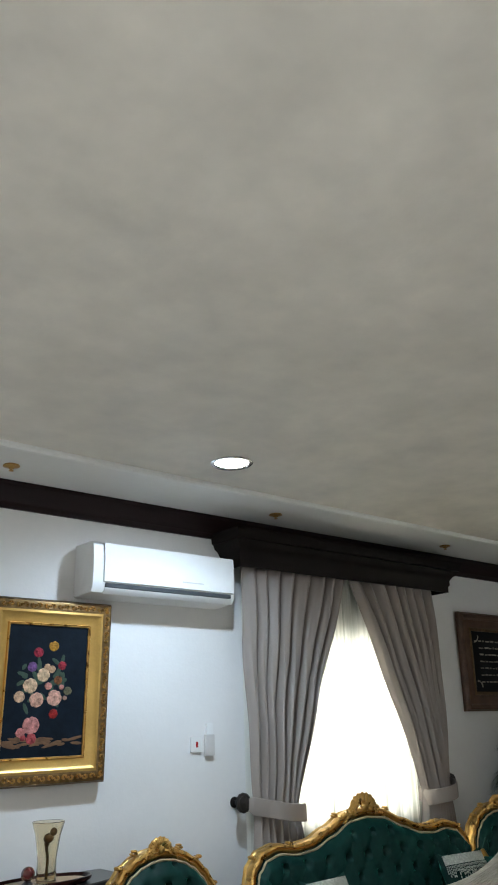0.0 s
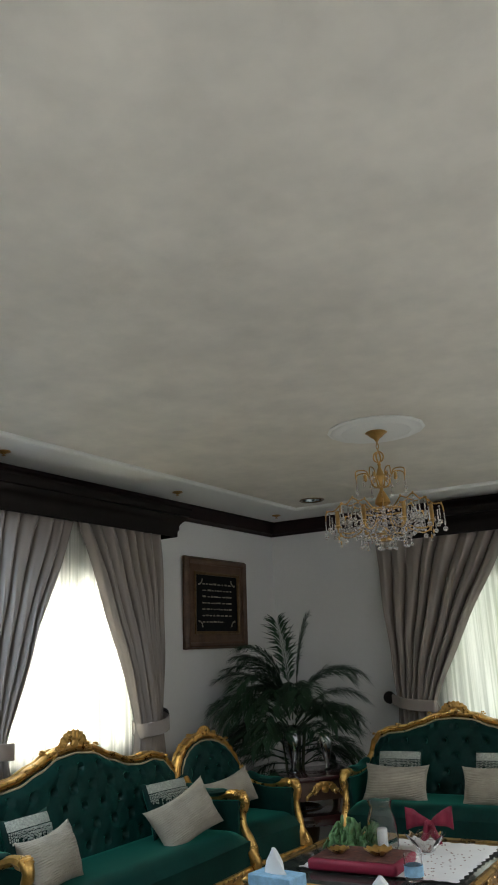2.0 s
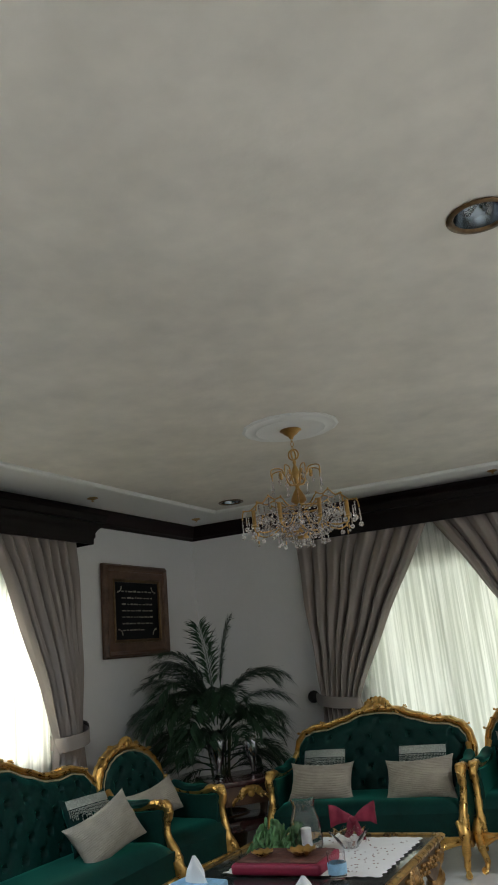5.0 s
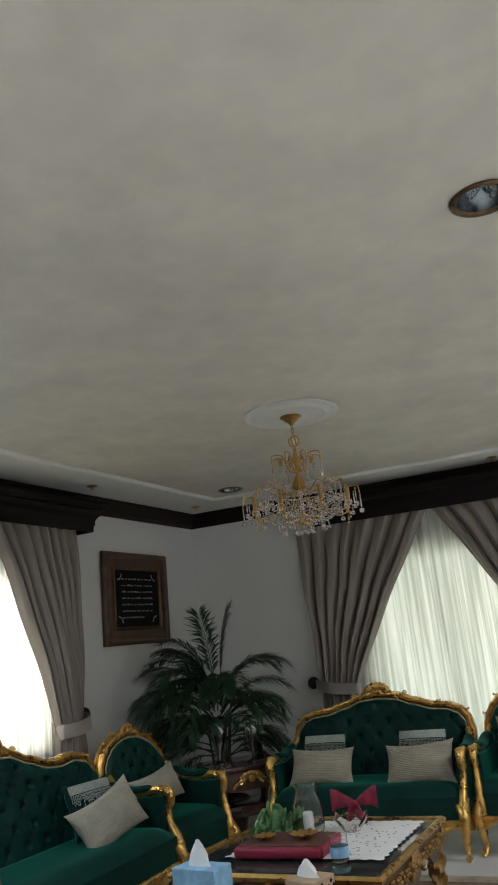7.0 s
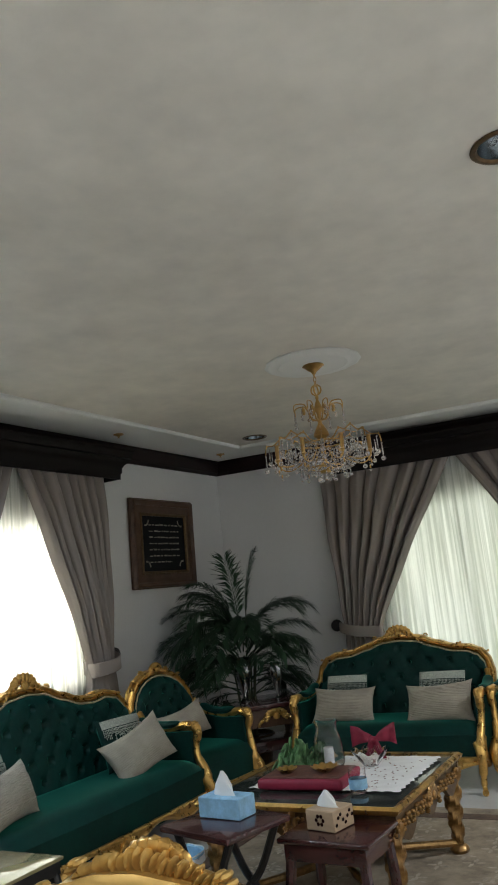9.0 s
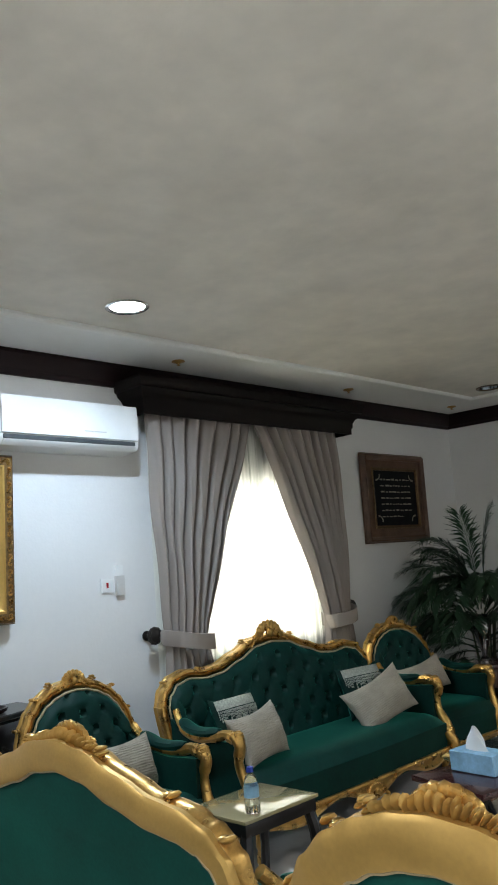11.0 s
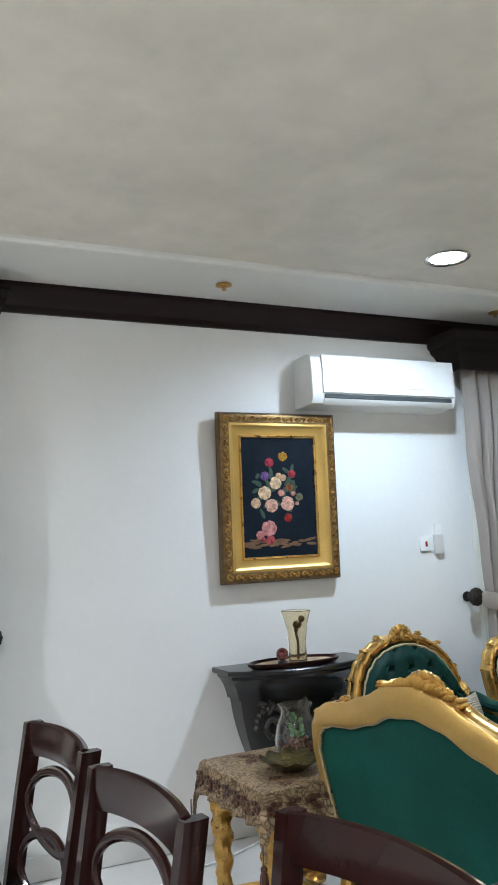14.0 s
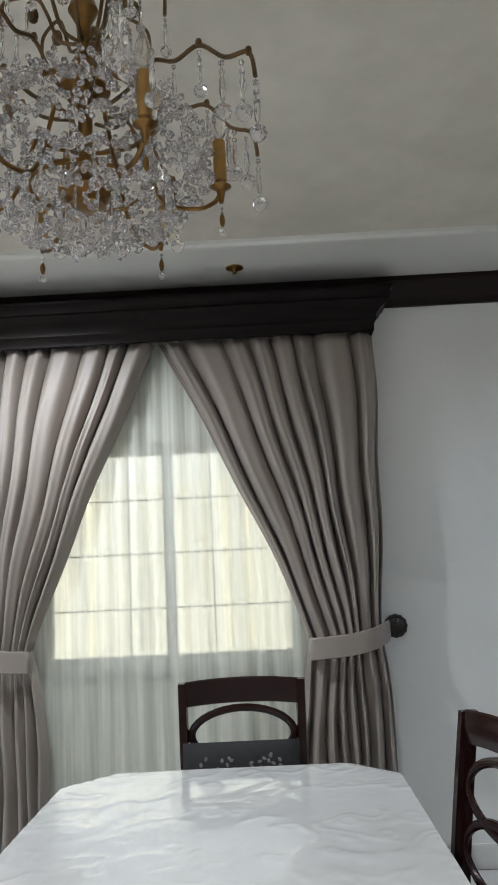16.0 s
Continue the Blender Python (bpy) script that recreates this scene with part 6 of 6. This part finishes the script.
bt2 = thing("gilt_side_table", pose(-0.10, 5.06, 0, 0, 0, 3), "gilt carved side table with twisted legs", "side table")
bm = bmesh.new()
box(bm, (-0.26, -0.27, 0.55), (0.26, 0.27, 0.585), 0.012)
part("tabletop", bm, GOLD, bt2)
bm = bmesh.new()
box(bm, (-0.23, -0.24, 0.44), (0.23, 0.24, 0.55), 0.01)
part("apron", bm, GOLD, bt2, "gilt carved apron")
for sx in (-1, 1):
    for sy in (-1, 1):
        bm = bmesh.new()
        twisted(bm, sx * 0.22, sy * 0.22, 0.07, 0.46, 0.045)
        blob(bm, (sx * 0.22, sy * 0.22, 0.035), (0.05, 0.05, 0.036), None, 10)
        blob(bm, (sx * 0.22, sy * 0.22, 0.08), (0.04, 0.04, 0.02), None, 10)
        part("leg", bm, GOLD, bt2, "twisted gilt leg")
for sx in (-1, 1):
    bm = bmesh.new()
    tube(bm, smooth_path([(sx * 0.22, -0.22, 0.07), (sx * 0.06, -0.1, 0.1), (sx * 0.06, 0.1, 0.1), (sx * 0.22, 0.22, 0.07)], 5), 0.018, 8)
    part("stretcher", bm, GOLD, bt2)
tc = thing("brocade_cloth", pose(-0.10, 5.06, 0.588, 0, 0, 3), "beige and gold brocade cloth with beaded tassels over the side table", "tablecloth")
bm = bmesh.new()
n = 64
rows = []
for j in range(n + 1):
    row = []
    for i in range(n + 1):
        x, y = 0.40 * (-1 + 2 * i / n), 0.41 * (-1 + 2 * j / n)
        ox, oy = max(0, abs(x) - 0.268), max(0, abs(y) - 0.28)
        d = math.hypot(ox, oy)
        flare = 0.012 * math.sin(i * 0.9 + j * 0.7) * min(1, d * 12)
        cx = math.copysign(min(abs(x), 0.268) + ox * 0.22 + (0.012 if ox else 0), x) + flare * (ox > 0)
        cyy = math.copysign(min(abs(y), 0.28) + oy * 0.22 + (0.012 if oy else 0), y) + flare * (oy > 0)
        row.append((cx, cyy, 0.003 + 0.0015 * math.sin(i * 1.3) * math.sin(j * 1.1) - (ox + oy) * 0.93))
    rows.append(row)
grid(bm, rows)
o = part("cloth", bm, BROCADE, tc)
o.modifiers.new("thickness", "SOLIDIFY").thickness = 0.004
bm = bmesh.new()
for side in range(4):
    for k in range(7):
        u = -0.9 + 0.3 * k
        for q in range(7):
            a = q * 0.9
            px, pz = 0.028 * math.cos(a) * (q > 0), -0.06 + 0.024 * math.sin(a) * (q > 0)
            if side % 2 == 0:
                p = (0.275 * u + px, (-1 if side == 0 else 1) * 0.307, pz)
                sz = (0.013, 0.007, 0.011)
            else:
                p = ((-1 if side == 1 else 1) * 0.303, 0.28 * u + px, pz)
                sz = (0.007, 0.013, 0.011)
            blob(bm, p, sz, None, 6)
for k in range(16):
    x, y = rnd.uniform(-0.24, 0.24), rnd.uniform(-0.25, 0.25)
    for q in range(6):
        blob(bm, (x + 0.018 * math.cos(q * 1.05), y + 0.018 * math.sin(q * 1.05), 0.006), (0.012, 0.008, 0.002), Euler((0, 0, q * 1.05)), 6)
part("beadwork", bm, BROWNBEAD, tc, "dark brown beaded flowers")["kind"] = "stuff"
for sx, sy in ((-1, -1), (1, -1), (-1, 1), (1, 1)):
    bm = bmesh.new()
    x, y = sx * 0.315, sy * 0.325
    tube(bm, [(x, y, -0.16), (x, y, -0.235)], 0.003, 5)
    blob(bm, (x, y, -0.24), (0.014, 0.014, 0.014), None, 8)
    lathe(bm, [(0.008, -0.245), (0.014, -0.26), (0.018, -0.33), (0.016, -0.335), (0.001, -0.33)], at=(x, y, 0), n=14, flute=0.12, flutes=7)
    part("tassel", bm, BROWNBEAD, tc, "brown tassel")
jr = jar(-0.02, 5.15, 0.595, 0.095, 0.21, "clear glass jar with coloured stones and a sprig")
bm = bmesh.new()
for k in range(50):
    a, r = rnd.uniform(0, 6.28), rnd.uniform(0, 0.075)
    blob(bm, (r * math.cos(a), r * math.sin(a), rnd.uniform(0.02, 0.06)), (0.012, 0.012, 0.01), None, 6)
part("stones", bm, mat("coloured_stones", (0.20, 0.10, 0.07), 0.25, vary=0.9, scale=40), jr, "red and green stones")["kind"] = "stuff"
bm = bmesh.new()
for k in range(12):
    a = rnd.uniform(0, 6.28)
    blob(bm, (0.025 * math.cos(a), 0.025 * math.sin(a), rnd.uniform(0.07, 0.17)), (0.008, 0.014, 0.022), Euler((rnd.random(), rnd.random(), a)), 6)
part("sprig", bm, GREENLEAF, jr, "green sprig")
bowl(-0.15, 4.955, 0.597, 0.125, "lattice_bowl", mat("dark_gold", (0.13, 0.10, 0.035), 0.14, metal=0.9, vary=0.7, scale=40, bump=0.6, bump_scale=70), "dark gold pierced metal fruit bowl", h=0.38, ruffle=0.05)

cable = thing("white_cable", pose(0, 0, 0), "thin white cable lying along the floor", "cable")
bm = bmesh.new()
tube(bm, smooth_path([(-1.1, 5.80, 0.006), (-0.75, 5.72, 0.006), (-0.55, 5.62, 0.006), (-0.35, 5.70, 0.006), (-0.1, 5.78, 0.006), (0.15, 5.9, 0.006), (0.2, 5.95, 0.006)], 8), 0.005, 6)
part("cord", bm, ACWHITE, cable)


# ---- dining set ----
TX0, TX1, TY0, TY1 = -2.485, -1.39, 2.80, 4.885
dt = thing("dining_table", pose((TX0 + TX1) / 2, (TY0 + TY1) / 2, 0), "dark wooden dining table with cut corners", "dining table")
hx, hy = (TX1 - TX0) / 2, (TY1 - TY0) / 2


def oct_rim(off, z, c=0.15):
    return [(sx, sy, z) for sx, sy in ((-hx - off, -hy + c), (-hx + c, -hy - off), (hx - c, -hy - off), (hx + off, -hy + c), (hx + off, hy - c), (hx - c, hy + off), (-hx + c, hy + off), (-hx - off, hy - c))]


bm = bmesh.new()
grid(bm, [oct_rim(-0.02, 0.735), oct_rim(0, 0.745), oct_rim(0, 0.757), oct_rim(-0.01, 0.762)], wrap_u=True, cap=True)
part("tabletop", bm, CHAIRWOOD, dt)
bm = bmesh.new()
box(bm, (-hx + 0.12, -hy + 0.12, 0.65), (hx - 0.12, hy - 0.12, 0.735))
part("apron", bm, CHAIRWOOD, dt)
for sx in (-1, 1):
    for sy in (-1, 1):
        bm = bmesh.new()
        lathe(bm, [(0.05, 0.66), (0.05, 0.55), (0.035, 0.5), (0.045, 0.4), (0.03, 0.1), (0.035, 0)], at=(sx * (hx - 0.18), sy * (hy - 0.18), 0), n=14)
        part("leg", bm, CHAIRWOOD, dt)
cl = thing("tablecloth", pose((TX0 + TX1) / 2, (TY0 + TY1) / 2, 0), "white tablecloth under crinkled clear plastic on the dining table", "tablecloth")
bm = bmesh.new()
nx, ny = 130, 230
noise.seed_set(3)
rows = []
for j in range(ny + 1):
    row = []
    for i in range(nx + 1):
        u, v = -1 + 2 * i / nx, -1 + 2 * j / ny
        x, y = u * (hx + 0.004), v * (hy + 0.004)
        c = 0.15
        ex = abs(x) + abs(y) - (hx + hy - c)
        if ex > 0:
            x -= math.copysign(ex / 2, x)
            y -= math.copysign(ex / 2, y)
        p = Vector((x * 3.2, y * 3.2, 0.3))
        cr = noise.noise(p * 2.2) * 0.6 + noise.noise(p * 5) * 0.3
        ridge = (1 - abs(noise.noise(Vector((x * 5 + 2 * cr, y * 4, 7))))) ** 9 + 0.35 * (1 - abs(noise.noise(Vector((x * 14, y * 19 + 3 * cr, 2))))) ** 14 * max(0, v)
        row.append((x, y, 0.766 + 0.0008 * cr + 0.0019 * ridge))
    rows.append(row)
top = grid(bm, rows)
part("cloth", bm, VINYL, cl)
bm = bmesh.new()
ring = []
for z, off, wv in ((0.768, 0.004, 0.0), (0.75, 0.010, 0.002), (0.66, 0.014, 0.012), (0.56, 0.018, 0.02)):
    pts = []
    base = oct_rim(off, z)
    for k in range(8):
        a, b = Vector(base[k]), Vector(base[(k + 1) % 8])
        cnt = 4 if k % 2 == 0 else 24
        for q in range(cnt):
            p = a.lerp(b, q / cnt)
            nrm = Vector((p.x, p.y, 0)).normalized()
            pts.append(p + nrm * wv * (1 + math.sin(q * 1.7 + k)))
    ring.append(pts)
grid(bm, ring, wrap_u=True)
part("overhang", bm, VINYL, cl, "hanging edge of the cloth")


def dining_chair(m, label):
    """Front towards -y, back at y = 0."""
    th = thing("dining_chair", m, label, "dining chair", "chairs round the dining table")
    bk = lambda z: 0.10 * max(0, z - 0.45) ** 1.2 * 1.6
    for s in (-1, 1):
        bm = bmesh.new()
        pts = smooth_path([(s * 0.195, 0.05, 0.0), (s * 0.2, 0.0, 0.25), (s * 0.205, 0.0, 0.46), (s * 0.215, bk(0.7), 0.7), (s * 0.222, bk(1.02), 1.02)], 5)
        rows = []
        for p in pts:
            rows.append([(p.x + a, p.y + b, p.z) for a, b in ((-0.014, -0.024), (0.014, -0.024), (0.018, 0), (0.014, 0.024), (-0.014, 0.024), (-0.018, 0))])
        grid(bm, rows, wrap_u=True, cap=True)
        part("back_post", bm, CHAIRWOOD, th)
        bm = bmesh.new()
        tube(bm, [(s * 0.2, -0.40, 0.43), (s * 0.2, -0.405, 0.2), (s * 0.198, -0.40, 0.0)], [0.024, 0.02, 0.015], 8)
        part("front_leg", bm, CHAIRWOOD, th)
    bm = bmesh.new()
    rows = []
    for k in range(21):
        u = -1 + 2 * k / 20
        y = bk(0.96) + 0.028 * (1 - u * u)
        z1 = 1.025 + 0.008 * (1 - u * u)
        z0 = 0.935 + 0.008 * (1 - u * u)
        rows.append([(0.212 * u, y + a, z) for a, z in ((-0.011, z0), (-0.014, (z0 + z1) / 2), (-0.009, z1 - 0.004), (0, z1), (0.011, z1 - 0.004), (0.012, z0), (0, z0 - 0.003))])
    grid(bm, rows, wrap_u=True, cap=True)
    part("top_rail", bm, CHAIRWOOD, th, "broad curved top rail")
    for zc, rx, rz in ((0.835, 0.19, 0.088), (0.685, 0.19, 0.088)):
        bm = bmesh.new()
        pts = []
        for k in range(36):
            a = 2 * math.pi * k / 36
            x, z = rx * math.cos(a), zc + rz * math.sin(a)
            pts.append((x, bk(z) + 0.02 * (1 - (x / 0.2) ** 2), z))
        tube(bm, pts, 0.014, 8, 0.75, closed=True)
        part("oval_splat", bm, CHAIRWOOD, th, "bent oval back splat")
    bm = bmesh.new()
    box(bm, (-0.2, -0.012, 0.48), (0.2, 0.012, 0.52), 0.004)
    part("lower_rail", bm, CHAIRWOOD, th)
    bm = bmesh.new()
    box(bm, (-0.215, -0.42, 0.40), (0.215, -0.012, 0.445), 0.008)
    part("seat_frame", bm, CHAIRWOOD, th)
    bm = bmesh.new()
    box(bm, (-0.212, -0.415, 0.445), (0.212, -0.015, 0.485), 0.018, 3)
    part("seat", bm, mat("cream_seat", (0.42, 0.37, 0.29), 0.7, vary=0.15, scale=20), th, "cream upholstered seat")
    return th


dc = dining_chair(pose(-1.905, 5.045, 0, 0, 0, 0), "dark espresso wooden dining chair with oval splats, facing the table")
for x, y, rz, tall in ((-1.291, 4.147, -82.5, 1), (-1.241, 3.58, -83, 0.995), (-1.0, 3.11, -80, 0.985), (-2.60, 4.15, 90, 1)):
    copy_thing(dc, pose(x, y, 0, 0, 0, rz) @ Matrix.Diagonal((1, 1, tall, 1)))
sc = thing("seat_cushion", pose(-1.91, 4.935, 0.65) @ pose(0, 0, 0, -12, 0, 0), "black and white patterned cushion on a dining chair", "cushion")
bm = bmesh.new()
rows = []
for s in (-1, 1):
    rr = []
    for j in range(17):
        v = -1 + 2 * j / 16
        r = []
        for i in range(25):
            u = -1 + 2 * i / 24
            e = max(0.0, (1 - u ** 4) * (1 - v ** 4)) ** 0.55
            r.append((0.205 * u, s * 0.05 * e, 0.19 * v))
        rr.append(r if s > 0 else r[::-1])
    grid(bm, rr)
bmesh.ops.remove_doubles(bm, verts=bm.verts[:], dist=1e-4)
part("cover", bm, mat("black_cloth", (0.015, 0.015, 0.016), 0.8, vary=0.3, scale=30), sc, "black cushion cover")
bm = bmesh.new()
for k in range(120):
    u, v = rnd.uniform(-0.75, 0.75), rnd.uniform(-0.75, 0.75)
    e = ((1 - u ** 4) * (1 - v ** 4)) ** 0.55
    blob(bm, (0.205 * u, -0.05 * e - 0.001, 0.19 * v), (0.009, 0.002, 0.006), Euler((0, rnd.uniform(0, 3), 0)), 5)
part("woven_pattern", bm, mat("grey_thread", (0.16, 0.16, 0.16), 0.8, vary=0.4, scale=40), sc, "grey woven pattern")["kind"] = "stuff"
